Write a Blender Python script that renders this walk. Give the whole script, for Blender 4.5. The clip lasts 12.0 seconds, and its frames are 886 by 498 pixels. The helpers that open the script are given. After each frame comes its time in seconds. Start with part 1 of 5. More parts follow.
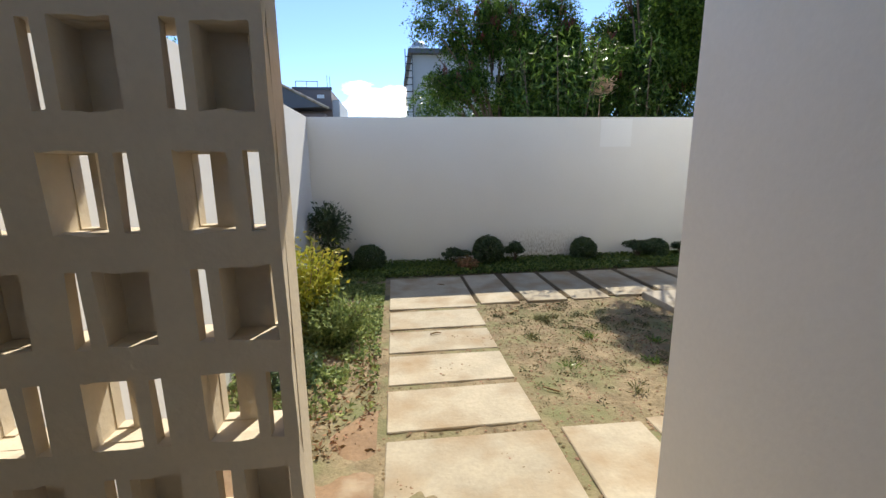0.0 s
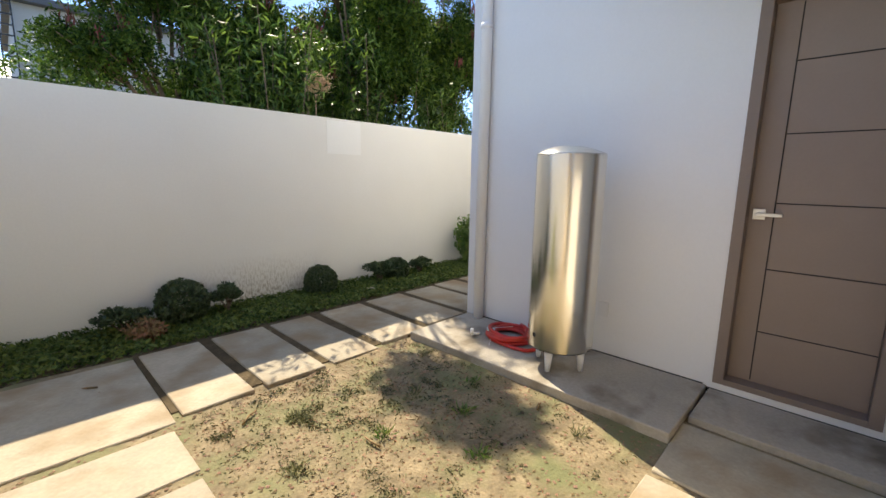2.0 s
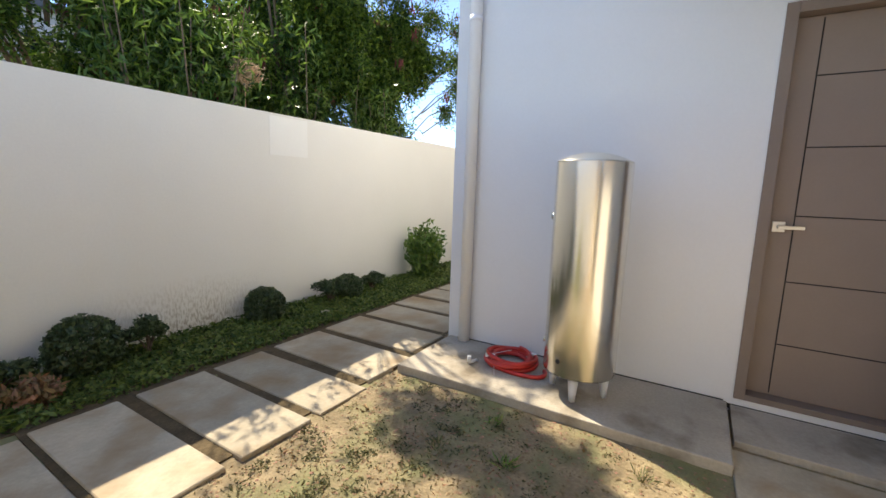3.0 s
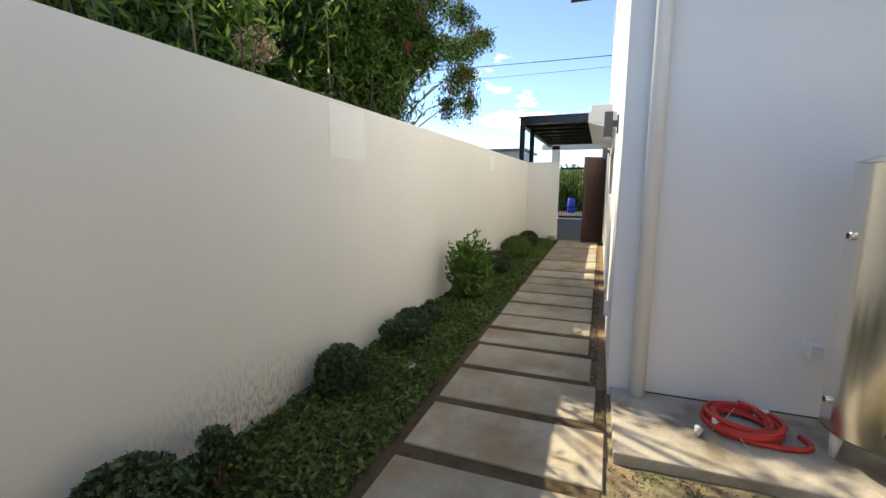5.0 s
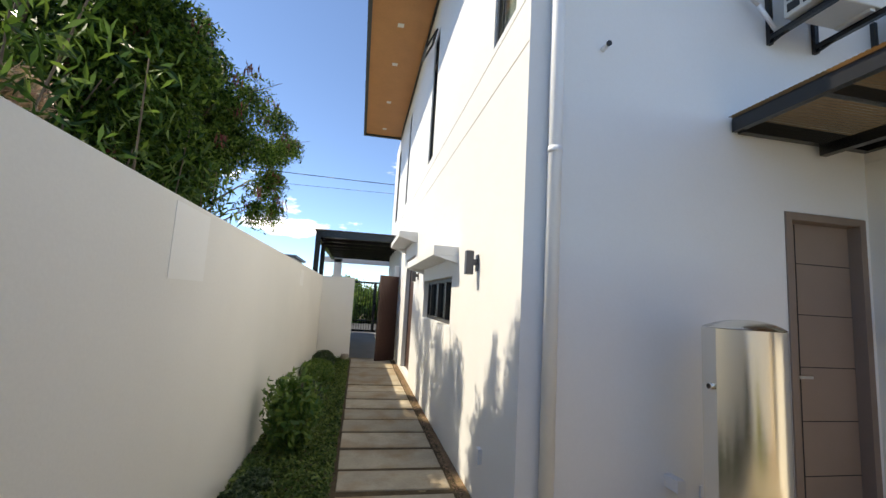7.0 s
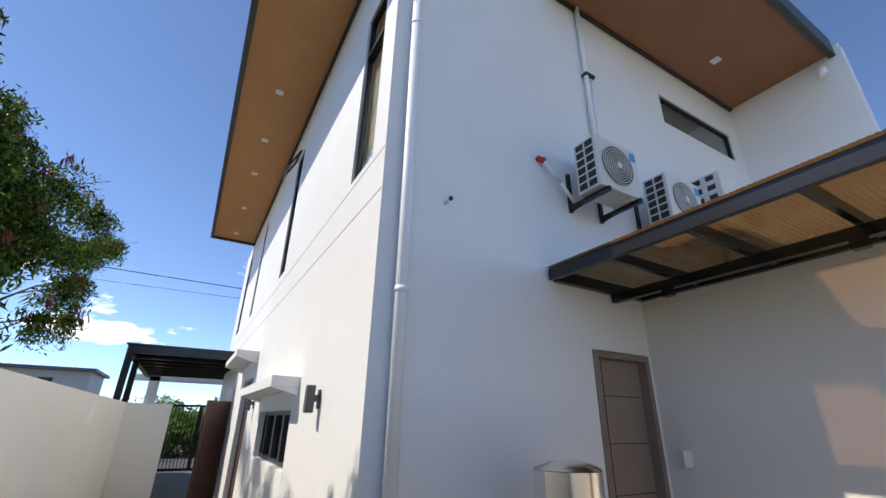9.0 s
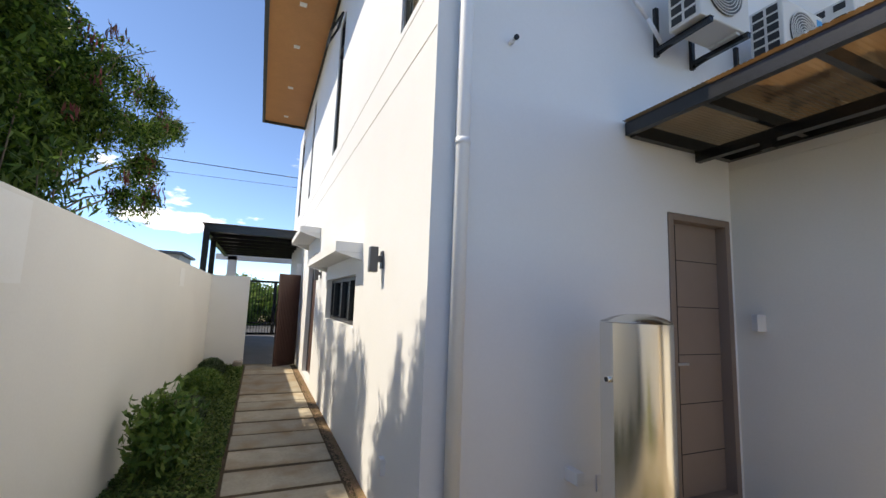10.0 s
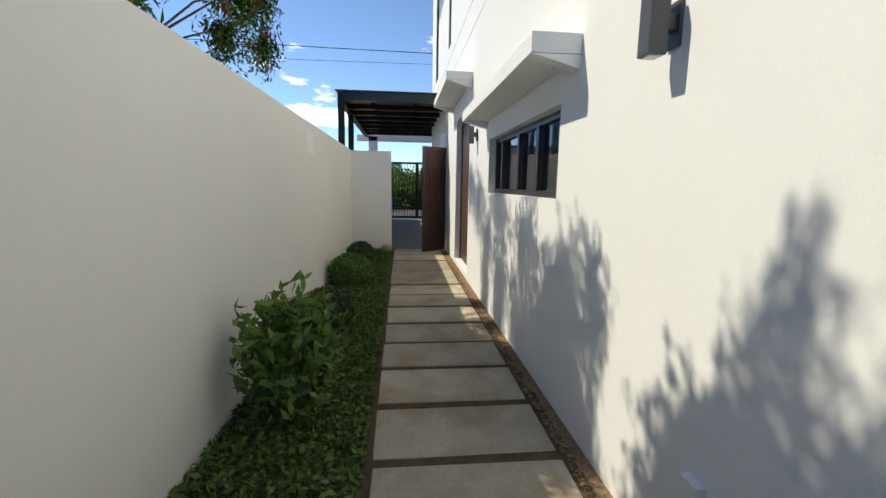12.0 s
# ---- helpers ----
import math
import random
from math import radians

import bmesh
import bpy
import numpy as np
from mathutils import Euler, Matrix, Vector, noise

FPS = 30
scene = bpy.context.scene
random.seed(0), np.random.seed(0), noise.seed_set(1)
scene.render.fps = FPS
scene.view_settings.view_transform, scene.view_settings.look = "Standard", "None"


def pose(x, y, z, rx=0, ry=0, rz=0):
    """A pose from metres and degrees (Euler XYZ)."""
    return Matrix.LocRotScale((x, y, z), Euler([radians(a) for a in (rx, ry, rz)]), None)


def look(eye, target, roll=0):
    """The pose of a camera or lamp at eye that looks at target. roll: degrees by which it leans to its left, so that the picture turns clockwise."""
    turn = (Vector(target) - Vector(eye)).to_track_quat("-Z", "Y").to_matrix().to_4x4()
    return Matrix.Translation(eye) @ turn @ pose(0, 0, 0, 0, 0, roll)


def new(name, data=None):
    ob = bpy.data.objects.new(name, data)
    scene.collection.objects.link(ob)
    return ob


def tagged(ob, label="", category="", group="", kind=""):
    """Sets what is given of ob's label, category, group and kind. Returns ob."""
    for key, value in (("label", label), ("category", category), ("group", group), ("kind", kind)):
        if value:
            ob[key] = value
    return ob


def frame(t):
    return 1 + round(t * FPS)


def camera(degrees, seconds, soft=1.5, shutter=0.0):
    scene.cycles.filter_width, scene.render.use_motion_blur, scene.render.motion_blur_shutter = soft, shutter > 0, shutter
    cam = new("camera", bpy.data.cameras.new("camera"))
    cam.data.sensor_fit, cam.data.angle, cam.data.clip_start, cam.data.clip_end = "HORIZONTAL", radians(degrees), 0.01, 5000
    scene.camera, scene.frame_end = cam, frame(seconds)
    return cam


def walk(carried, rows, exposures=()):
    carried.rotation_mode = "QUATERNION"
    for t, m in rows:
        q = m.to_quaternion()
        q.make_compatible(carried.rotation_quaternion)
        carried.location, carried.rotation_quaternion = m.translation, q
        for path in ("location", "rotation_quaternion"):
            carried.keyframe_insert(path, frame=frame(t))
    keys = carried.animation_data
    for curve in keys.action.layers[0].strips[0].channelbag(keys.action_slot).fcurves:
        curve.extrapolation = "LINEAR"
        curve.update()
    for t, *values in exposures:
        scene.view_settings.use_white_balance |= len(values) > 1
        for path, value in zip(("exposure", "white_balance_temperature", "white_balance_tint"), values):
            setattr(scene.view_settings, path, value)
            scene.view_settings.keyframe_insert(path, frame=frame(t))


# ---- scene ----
cam = camera(92.9, 12.0)
PATH = [
    (0, (0.032, 0.154, 1.327), (0.256, 2.102, 0.937), -0.7),
    (0.5, (0.056, 0.536, 1.284), (0.654, 2.404, 0.894), -0.2),
    (1, (0.087, 0.938, 1.288), (0.972, 2.693, 0.917), 0.3),
    (1.5, (0.184, 1.25, 1.302), (1.348, 2.837, 0.946), 0.7),
    (2, (0.296, 1.491, 1.311), (1.713, 2.861, 0.973), 0.9),
    (2.5, (0.282, 1.827, 1.304), (1.941, 2.902, 1.003), 1.6),
    (3, (0.237, 2.246, 1.292), (1.928, 3.274, 1.002), 1.8),
    (3.5, (0.236, 2.737, 1.322), (1.916, 3.78, 1.024), 1.7),
    (3.7, (0.232, 2.93, 1.33), (1.916, 3.975, 1.032), 1.7),
    (5.3, (0.46, 4.276, 1.358), (2.367, 4.81, 1.076), 0.5),
    (5.5, (0.51, 4.401, 1.357), (2.447, 4.824, 1.093), 1.0),
    (6, (0.678, 4.623, 1.396), (2.664, 4.777, 1.214), 1.0),
    (6.5, (0.735, 4.794, 1.47), (2.731, 4.675, 1.467), 2.1),
    (7, (0.732, 4.939, 1.523), (2.682, 4.563, 1.764), 3.3),
    (7.5, (0.704, 4.948, 1.616), (2.551, 4.364, 2.112), 3.5),
    (7.7, (0.687, 4.942, 1.629), (2.481, 4.29, 2.228), 3.4),
    (9.3, (0.681, 4.876, 1.712), (2.28, 3.934, 2.457), 1.2),
    (9.5, (0.72, 4.876, 1.682), (2.379, 3.947, 2.302), 1.4),
    (10, (0.912, 4.848, 1.537), (2.735, 4.065, 1.787), 2.1),
    (10.5, (1.277, 4.763, 1.422), (3.204, 4.23, 1.364), 2.1),
    (11, (1.721, 4.813, 1.34), (3.68, 4.47, 1.13), 2.1),
    (11.5, (2.249, 4.86, 1.325), (4.215, 4.62, 1.048), 1.4),
    (12, (2.805, 4.857, 1.329), (4.772, 4.66, 1.025), 0.9),
]
walk(cam, [(t, look(eye, target, roll)) for t, eye, target, roll in PATH],
     exposures=[(0.0, 1.38, 7250, 8), (1.0, 1.36, 7600, 8), (1.5, 1.65, 8000, 8), (2.0, 1.76, 8250, 9), (3.0, 1.84, 8300, 9), (3.5, 1.8, 8500, 6), (5.5, 1.5, 8500, 7), (7.5, 1.14, 8000, 8), (9.5, 0.93, 7350, 11), (10.5, 1.32, 8400, 7), (11.0, 1.25, 8300, 6), (12.0, 0.92, 7700, 4)])

# ---- sky, sun, exposure ----
SUN = Vector((0.417, 1.0, 1.22)).normalized()
sun = new("sun", bpy.data.lights.new("sun", "SUN"))
sun.data.energy, sun.data.angle, sun.data.color = 2.4, radians(0.5), (1.0, 0.972, 0.915)
sun.matrix_world = look(SUN * 50, (0, 0, 0))
tagged(sun, kind="structure")
scene.view_settings.exposure = 0.0

world = bpy.data.worlds.new("world")
scene.world = world
world.use_nodes = True
wt = world.node_tree
wt.nodes.clear()
w_out, w_bg = wt.nodes.new("ShaderNodeOutputWorld"), wt.nodes.new("ShaderNodeBackground")
sky = wt.nodes.new("ShaderNodeTexSky")
sky.sky_type, sky.sun_disc = "NISHITA", False
sky.sun_elevation, sky.sun_rotation = math.asin(SUN.z), math.atan2(SUN.x, SUN.y)
sky.air_density, sky.dust_density, sky.ozone_density = 0.58, 0.0, 8.0
w_bg.inputs["Strength"].default_value = 0.14
w_co, w_sep = wt.nodes.new("ShaderNodeTexCoord"), wt.nodes.new("ShaderNodeSeparateXYZ")
w_map, w_noise = wt.nodes.new("ShaderNodeMapping"), wt.nodes.new("ShaderNodeTexNoise")
w_map.inputs["Scale"].default_value = (2.2, 2.2, 6.0)
w_map.inputs["Location"].default_value = (3.1, 0.7, 0.4)
w_noise.inputs["Scale"].default_value, w_noise.inputs["Detail"].default_value = 1.3, 9.0
w_noise.inputs["Roughness"].default_value = 0.55
w_low = wt.nodes.new("ShaderNodeMapRange")
w_low.inputs["From Min"].default_value, w_low.inputs["From Max"].default_value = 0.02, 0.24
w_low.inputs["To Min"].default_value, w_low.inputs["To Max"].default_value = 0.0, -0.08
w_add, w_cut, w_mix = wt.nodes.new("ShaderNodeMath"), wt.nodes.new("ShaderNodeMapRange"), wt.nodes.new("ShaderNodeMix")
w_cut.inputs["From Min"].default_value, w_cut.inputs["From Max"].default_value = 0.562, 0.64
w_mix.data_type = "RGBA"
w_mix.inputs["B"].default_value = (10.5, 10.5, 10.8, 1)
wt.links.new(w_co.outputs["Generated"], w_map.inputs["Vector"])
wt.links.new(w_co.outputs["Generated"], w_sep.inputs["Vector"])
wt.links.new(w_map.outputs["Vector"], w_noise.inputs["Vector"])
wt.links.new(w_sep.outputs["Z"], w_low.inputs["Value"])
wt.links.new(w_noise.outputs["Fac"], w_add.inputs[0])
wt.links.new(w_low.outputs["Result"], w_add.inputs[1])
wt.links.new(w_add.outputs[0], w_cut.inputs["Value"])
wt.links.new(w_cut.outputs["Result"], w_mix.inputs["Factor"])
w_hue = wt.nodes.new("ShaderNodeHueSaturation")
w_hue.inputs["Saturation"].default_value = 0.98
wt.links.new(sky.outputs["Color"], w_hue.inputs["Color"])
wt.links.new(w_hue.outputs["Color"], w_mix.inputs["A"])
wt.links.new(w_mix.outputs["Result"], w_bg.inputs["Color"])
wt.links.new(w_bg.outputs["Background"], w_out.inputs["Surface"])


# ---- materials ----
def mat(name, base, rough=0.6, metal=0.0, var=0.0, scale=3.0, fine=60.0, bump=0.0, bump_scale=200.0,
        stain=None, stain_scale=1.0, stain_at=(0.55, 0.7), island=0.0, per_object=0.0, translucent=0.0, spec=0.5, coarse_bump=0.0):
    """A surface with coarse and fine variation, stains with their own shape, and relief."""
    m = bpy.data.materials.new(name)
    m.use_nodes = True
    nt = m.node_tree
    n, link = nt.nodes, nt.links.new
    p = n["Principled BSDF"]
    p.inputs["Roughness"].default_value, p.inputs["Metallic"].default_value = rough, metal
    p.inputs["Specular IOR Level"].default_value = spec
    co = n.new("ShaderNodeNewGeometry")
    col = n.new("ShaderNodeRGB")
    col.outputs[0].default_value = (*base, 1)
    last = col.outputs[0]

    def noise_tex(s, detail=6.0):
        t = n.new("ShaderNodeTexNoise")
        t.inputs["Scale"].default_value, t.inputs["Detail"].default_value = s, detail
        link(co.outputs["Position"], t.inputs["Vector"])
        return t.outputs["Fac"]

    def shade(value, amount):
        nonlocal last
        r = n.new("ShaderNodeMapRange")
        r.inputs["From Min"].default_value, r.inputs["From Max"].default_value = 0.25, 0.75
        r.inputs["To Min"].default_value, r.inputs["To Max"].default_value = 1 - amount, 1 + amount
        h = n.new("ShaderNodeHueSaturation")
        link(value, r.inputs["Value"]), link(r.outputs[0], h.inputs["Value"]), link(last, h.inputs["Color"])
        last = h.outputs["Color"]

    if var:
        shade(noise_tex(scale), var)
        shade(noise_tex(fine, 3.0), var * 0.6)
    if island:
        r = n.new("ShaderNodeMapRange")
        r.inputs["To Min"].default_value, r.inputs["To Max"].default_value = 1 - island, 1 + island
        h = n.new("ShaderNodeHueSaturation")
        link(co.outputs["Random Per Island"], r.inputs["Value"]), link(r.outputs[0], h.inputs["Value"])
        r2 = n.new("ShaderNodeMapRange")
        r2.inputs["To Min"].default_value, r2.inputs["To Max"].default_value = 0.52, 0.46
        link(co.outputs["Random Per Island"], r2.inputs["Value"]), link(r2.outputs[0], h.inputs["Hue"])
        link(last, h.inputs["Color"])
        last = h.outputs["Color"]
    if per_object:
        o = n.new("ShaderNodeObjectInfo")
        r = n.new("ShaderNodeMapRange")
        r.inputs["To Min"].default_value, r.inputs["To Max"].default_value = 1 - per_object, 1 + per_object
        h = n.new("ShaderNodeHueSaturation")
        link(o.outputs["Random"], r.inputs["Value"]), link(r.outputs[0], h.inputs["Value"]), link(last, h.inputs["Color"])
        last = h.outputs["Color"]
    if stain:
        r = n.new("ShaderNodeMapRange")
        r.inputs["From Min"].default_value, r.inputs["From Max"].default_value = stain_at
        mx = n.new("ShaderNodeMix")
        mx.data_type = "RGBA"
        mx.inputs["B"].default_value = (*stain, 1)
        link(noise_tex(stain_scale, 8.0), r.inputs["Value"]), link(r.outputs[0], mx.inputs["Factor"])
        link(last, mx.inputs["A"])
        last = mx.outputs["Result"]
    link(last, p.inputs["Base Color"])
    if bump:
        b = n.new("ShaderNodeBump")
        b.inputs["Strength"].default_value, b.inputs["Distance"].default_value = bump, 0.004
        link(noise_tex(bump_scale, 4.0), b.inputs["Height"])
        if coarse_bump:
            b2 = n.new("ShaderNodeBump")
            b2.inputs["Strength"].default_value, b2.inputs["Distance"].default_value = coarse_bump, 0.02
            link(noise_tex(bump_scale * 0.12, 3.0), b2.inputs["Height"])
            link(b.outputs["Normal"], b2.inputs["Normal"])
            link(b2.outputs["Normal"], p.inputs["Normal"])
        else:
            link(b.outputs["Normal"], p.inputs["Normal"])
    if translucent:
        tr, ms = n.new("ShaderNodeBsdfTranslucent"), n.new("ShaderNodeMixShader")
        ms.inputs["Fac"].default_value = translucent
        link(last, tr.inputs["Color"])
        link(p.outputs["BSDF"], ms.inputs[1]), link(tr.outputs["BSDF"], ms.inputs[2])
        link(ms.outputs["Shader"], n["Material Output"].inputs["Surface"])
    return m


M_CREAM = mat("cream_render", (0.80, 0.76, 0.68), 0.75, var=0.03, scale=1.2, bump=0.12, bump_scale=90, spec=0.3)
M_FENCE = mat("fence_paint", (0.87, 0.85, 0.785), 0.7, var=0.03, scale=1.0, bump=0.12, bump_scale=80, spec=0.3)
nt_ = M_FENCE.node_tree
fn, fl = nt_.nodes, nt_.links.new
f_p = fn["Principled BSDF"]
f_src = f_p.inputs["Base Color"].links[0].from_socket
f_geo, f_sep, f_map, f_no = fn.new("ShaderNodeNewGeometry"), fn.new("ShaderNodeSeparateXYZ"), fn.new("ShaderNodeMapping"), fn.new("ShaderNodeTexNoise")
fl(f_geo.outputs["Position"], f_sep.inputs[0]), fl(f_geo.outputs["Position"], f_map.inputs["Vector"])
f_map.inputs["Scale"].default_value = (60, 60, 22)
f_no.inputs["Scale"].default_value, f_no.inputs["Detail"].default_value = 1.0, 8.0
fl(f_map.outputs[0], f_no.inputs["Vector"])


def fence_ramp(sock, a, b_, lo, hi):
    r = fn.new("ShaderNodeMapRange")
    r.inputs["From Min"].default_value, r.inputs["From Max"].default_value = a, b_
    r.inputs["To Min"].default_value, r.inputs["To Max"].default_value = lo, hi
    fl(sock, r.inputs["Value"])
    return r.outputs[0]


def fence_times(p, q):
    r = fn.new("ShaderNodeMath")
    r.operation = "MULTIPLY"
    fl(p, r.inputs[0]), fl(q, r.inputs[1])
    return r.outputs[0]


f_mask = fence_times(fence_ramp(f_sep.outputs["Z"], 0.04, 0.5, 1.0, 0.0), fence_times(fence_ramp(f_sep.outputs["X"], 1.2, 1.9, 0.0, 1.0), fence_ramp(f_sep.outputs["X"], 2.2, 2.9, 1.0, 0.0)))
f_mask = fence_times(f_mask, fence_ramp(f_no.outputs["Fac"], 0.44, 0.62, 0.12, 1.0))
f_mix = fn.new("ShaderNodeMix")
f_mix.data_type = "RGBA"
f_mix.inputs["B"].default_value = (0.42, 0.36, 0.26, 1)
fl(f_mask, f_mix.inputs["Factor"]), fl(f_src, f_mix.inputs["A"]), fl(f_mix.outputs["Result"], f_p.inputs["Base Color"])
# paler fence colour, painted in for sunlight thrown back by the windows
M_LIGHT_PATCH = mat("reflected_light_paint", (0.93, 0.92, 0.87), 0.6, var=0.02, scale=2.0, bump=0.08, bump_scale=80, spec=0.3)
M_WHITE = mat("white_paint", (0.78, 0.78, 0.775), 0.6, var=0.02, scale=1.5, bump=0.1, bump_scale=120, spec=0.35)
M_DOORWALL = mat("satin_white_paint", (0.83, 0.83, 0.82), 0.42, var=0.02, scale=1.5, bump=0.12, bump_scale=60, spec=0.5)
M_BLOCK = mat("breeze_block_paint", (0.66, 0.57, 0.44), 0.8, var=0.05, scale=5, bump=0.45, bump_scale=60, coarse_bump=0.25, spec=0.2)
M_SLAB = mat("stone_slab", (0.42, 0.365, 0.275), 0.85, var=0.14, scale=5, fine=45, bump=0.5, bump_scale=70, coarse_bump=0.35,
             stain=(0.30, 0.195, 0.10), stain_scale=2.8, stain_at=(0.46, 0.78), per_object=0.12, spec=0.25)
M_CONC = mat("concrete", (0.43, 0.385, 0.315), 0.9, var=0.15, scale=3, fine=60, bump=0.6, bump_scale=90,
             stain=(0.20, 0.165, 0.12), stain_scale=2.8, stain_at=(0.5, 0.66), spec=0.25)
M_DRIVE = mat("driveway_concrete", (0.25, 0.245, 0.235), 0.9, var=0.1, scale=1.5, bump=0.4, bump_scale=60, spec=0.2)
M_SOIL = mat("soil", (0.255, 0.2, 0.125), 0.95, var=0.34, scale=7, fine=60, bump=1.0, bump_scale=80, coarse_bump=1.0,
             stain=(0.185, 0.19, 0.095), stain_scale=3.0, stain_at=(0.46, 0.66), spec=0.15)
M_BED = mat("damp_soil", (0.105, 0.078, 0.046), 0.95, var=0.3, scale=9, fine=70, bump=1.0, bump_scale=80, coarse_bump=1.0, spec=0.1)
M_STRIP = mat("orange_soil", (0.24, 0.16, 0.09), 0.95, var=0.25, scale=9, fine=60, bump=1.0, bump_scale=80, coarse_bump=1.0, spec=0.1)
M_MUD = mat("reddish_mud", (0.26, 0.165, 0.095), 0.75, var=0.2, scale=5, fine=50, bump=0.6, bump_scale=50, coarse_bump=0.8, stain=(0.36, 0.28, 0.19), stain_scale=4.0, stain_at=(0.55, 0.7), spec=0.3)
M_DIRT = mat("dirt_clod", (0.27, 0.195, 0.115), 0.95, var=0.2, scale=20, bump=0.6, bump_scale=120, island=0.3, spec=0.15)
M_GRASS = mat("ground_cover_leaf", (0.115, 0.185, 0.045), 0.6, var=0.15, scale=3, island=0.5, translucent=0.25, spec=0.3)
M_DRYGRASS = mat("sparse_grass_leaf", (0.19, 0.20, 0.095), 0.7, var=0.15, scale=3, island=0.45, translucent=0.25, spec=0.3)
M_YARD = mat("flat_yard_weed", (0.115, 0.125, 0.055), 0.7, var=0.2, scale=3, island=0.6, translucent=0.15, spec=0.3)
M_LAWN = mat("lawn_leaf", (0.23, 0.31, 0.11), 0.6, var=0.15, scale=3, island=0.45, translucent=0.35, spec=0.3)
M_STRAW = mat("dry_leaf", (0.29, 0.19, 0.095), 0.8, island=0.4, spec=0.2)
M_BUSH = mat("clipped_shrub_leaf", (0.06, 0.105, 0.04), 0.36, island=0.4, translucent=0.2)
M_LIME = mat("golden_shrub_leaf", (0.38, 0.40, 0.05), 0.5, island=0.35, translucent=0.35)
M_PLANT = mat("glossy_plant_leaf", (0.12, 0.23, 0.045), 0.4, island=0.35, translucent=0.3)
M_TREE = mat("tree_leaf", (0.055, 0.125, 0.018), 0.55, island=0.75, translucent=0.32, spec=0.25)
M_BAMBOO = mat("bamboo_leaf", (0.075, 0.165, 0.028), 0.4, island=0.7, translucent=0.38)
M_FAR = mat("far_foliage", (0.11, 0.21, 0.04), 0.7, island=0.5, translucent=0.45)
M_POD = mat("seed_pod", (0.15, 0.05, 0.03), 0.7, island=0.4)
M_PLUME = mat("reed_plume", (0.68, 0.52, 0.34), 0.8, island=0.3, translucent=0.3)
M_BARK = mat("bark", (0.16, 0.12, 0.085), 0.9, var=0.2, scale=8, bump=0.8, bump_scale=50, spec=0.2)
M_DOOR = mat("taupe_door_laminate", (0.285, 0.215, 0.175), 0.5, var=0.03, scale=6, bump=0.1, bump_scale=150)
M_FRAME = mat("taupe_door_frame", (0.245, 0.185, 0.15), 0.55, var=0.04, scale=6)
M_GROOVE = mat("dark_groove", (0.03, 0.025, 0.022), 0.8)
M_CHROME = mat("brushed_nickel", (0.62, 0.60, 0.57), 0.3, metal=1.0)
M_PVC = mat("white_pipe", (0.86, 0.87, 0.88), 0.45, var=0.02, scale=4)
M_BLACK = mat("black_steel", (0.011, 0.011, 0.012), 0.24, var=0.1, scale=10, bump=0.1)
M_WFRAME = mat("black_window_frame", (0.02, 0.02, 0.022), 0.35)
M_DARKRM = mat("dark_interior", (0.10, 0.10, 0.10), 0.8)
M_FASCIA = mat("dark_fascia", (0.045, 0.055, 0.055), 0.5, var=0.05)
M_RED = mat("red_hose", (0.55, 0.035, 0.025), 0.42, var=0.08, scale=14, bump=0.1)
M_ACW = mat("ac_casing", (0.70, 0.68, 0.62), 0.45, var=0.02, scale=4)
M_ACG = mat("ac_dark_grille", (0.018, 0.018, 0.018), 0.5)
M_BLUE = mat("blue_sticker", (0.05, 0.32, 0.62), 0.5)
M_PLASTIC = mat("white_plastic", (0.78, 0.78, 0.77), 0.4)
M_GREYLAMP = mat("grey_lamp_metal", (0.09, 0.09, 0.095), 0.45, metal=0.3)
M_LENS = mat("lamp_lens", (0.75, 0.74, 0.70), 0.3)
M_BROWNG = mat("brown_gate_steel", (0.075, 0.035, 0.025), 0.45, var=0.1, scale=5)
M_GREYB = mat("grey_building_wall", (0.42, 0.45, 0.47), 0.8, var=0.06, scale=0.7, bump=0.2)
M_ROOFD = mat("dark_roof_sheet", (0.09, 0.10, 0.12), 0.55, var=0.12, scale=1.0)
M_BRNB = mat("brown_building_wall", (0.20, 0.16, 0.15), 0.8, var=0.1, scale=0.8)
M_ASPH = mat("asphalt", (0.07, 0.07, 0.07), 0.9, var=0.1, scale=2, bump=0.4)
M_BLUEP = mat("blue_drum_plastic", (0.02, 0.06, 0.45), 0.4)
M_ROD = mat("white_rod", (0.75, 0.76, 0.78), 0.4)

M_FAN = mat("fan_shade_grey", (0.10, 0.10, 0.09), 0.5)
M_CURTAIN = mat("pale_curtain", (0.55, 0.60, 0.55), 0.8, var=0.04, translucent=0.3)

M_GLASS = bpy.data.materials.new("window_glass")
M_GLASS.use_nodes = True
g = M_GLASS.node_tree.nodes["Principled BSDF"]
g.inputs["Base Color"].default_value, g.inputs["Roughness"].default_value = (0.55, 0.6, 0.6, 1), 0.03
g.inputs["Transmission Weight"].default_value, g.inputs["IOR"].default_value = 1.0, 1.5

M_POLY = bpy.data.materials.new("bronze_polycarbonate")
M_POLY.use_nodes = True
g = M_POLY.node_tree.nodes
gp, gt, gm = g["Principled BSDF"], g.new("ShaderNodeBsdfTransparent"), g.new("ShaderNodeMixShader")
gp.inputs["Base Color"].default_value, gp.inputs["Roughness"].default_value = (0.10, 0.052, 0.026, 1), 0.14
gt.inputs["Color"].default_value = (0.60, 0.34, 0.15, 1)
gm.inputs["Fac"].default_value = 0.74
M_POLY.node_tree.links.new(gt.outputs[0], gm.inputs[1])
M_POLY.node_tree.links.new(gp.outputs[0], gm.inputs[2])
gl_, gm2 = g.new("ShaderNodeBsdfTranslucent"), g.new("ShaderNodeMixShader")
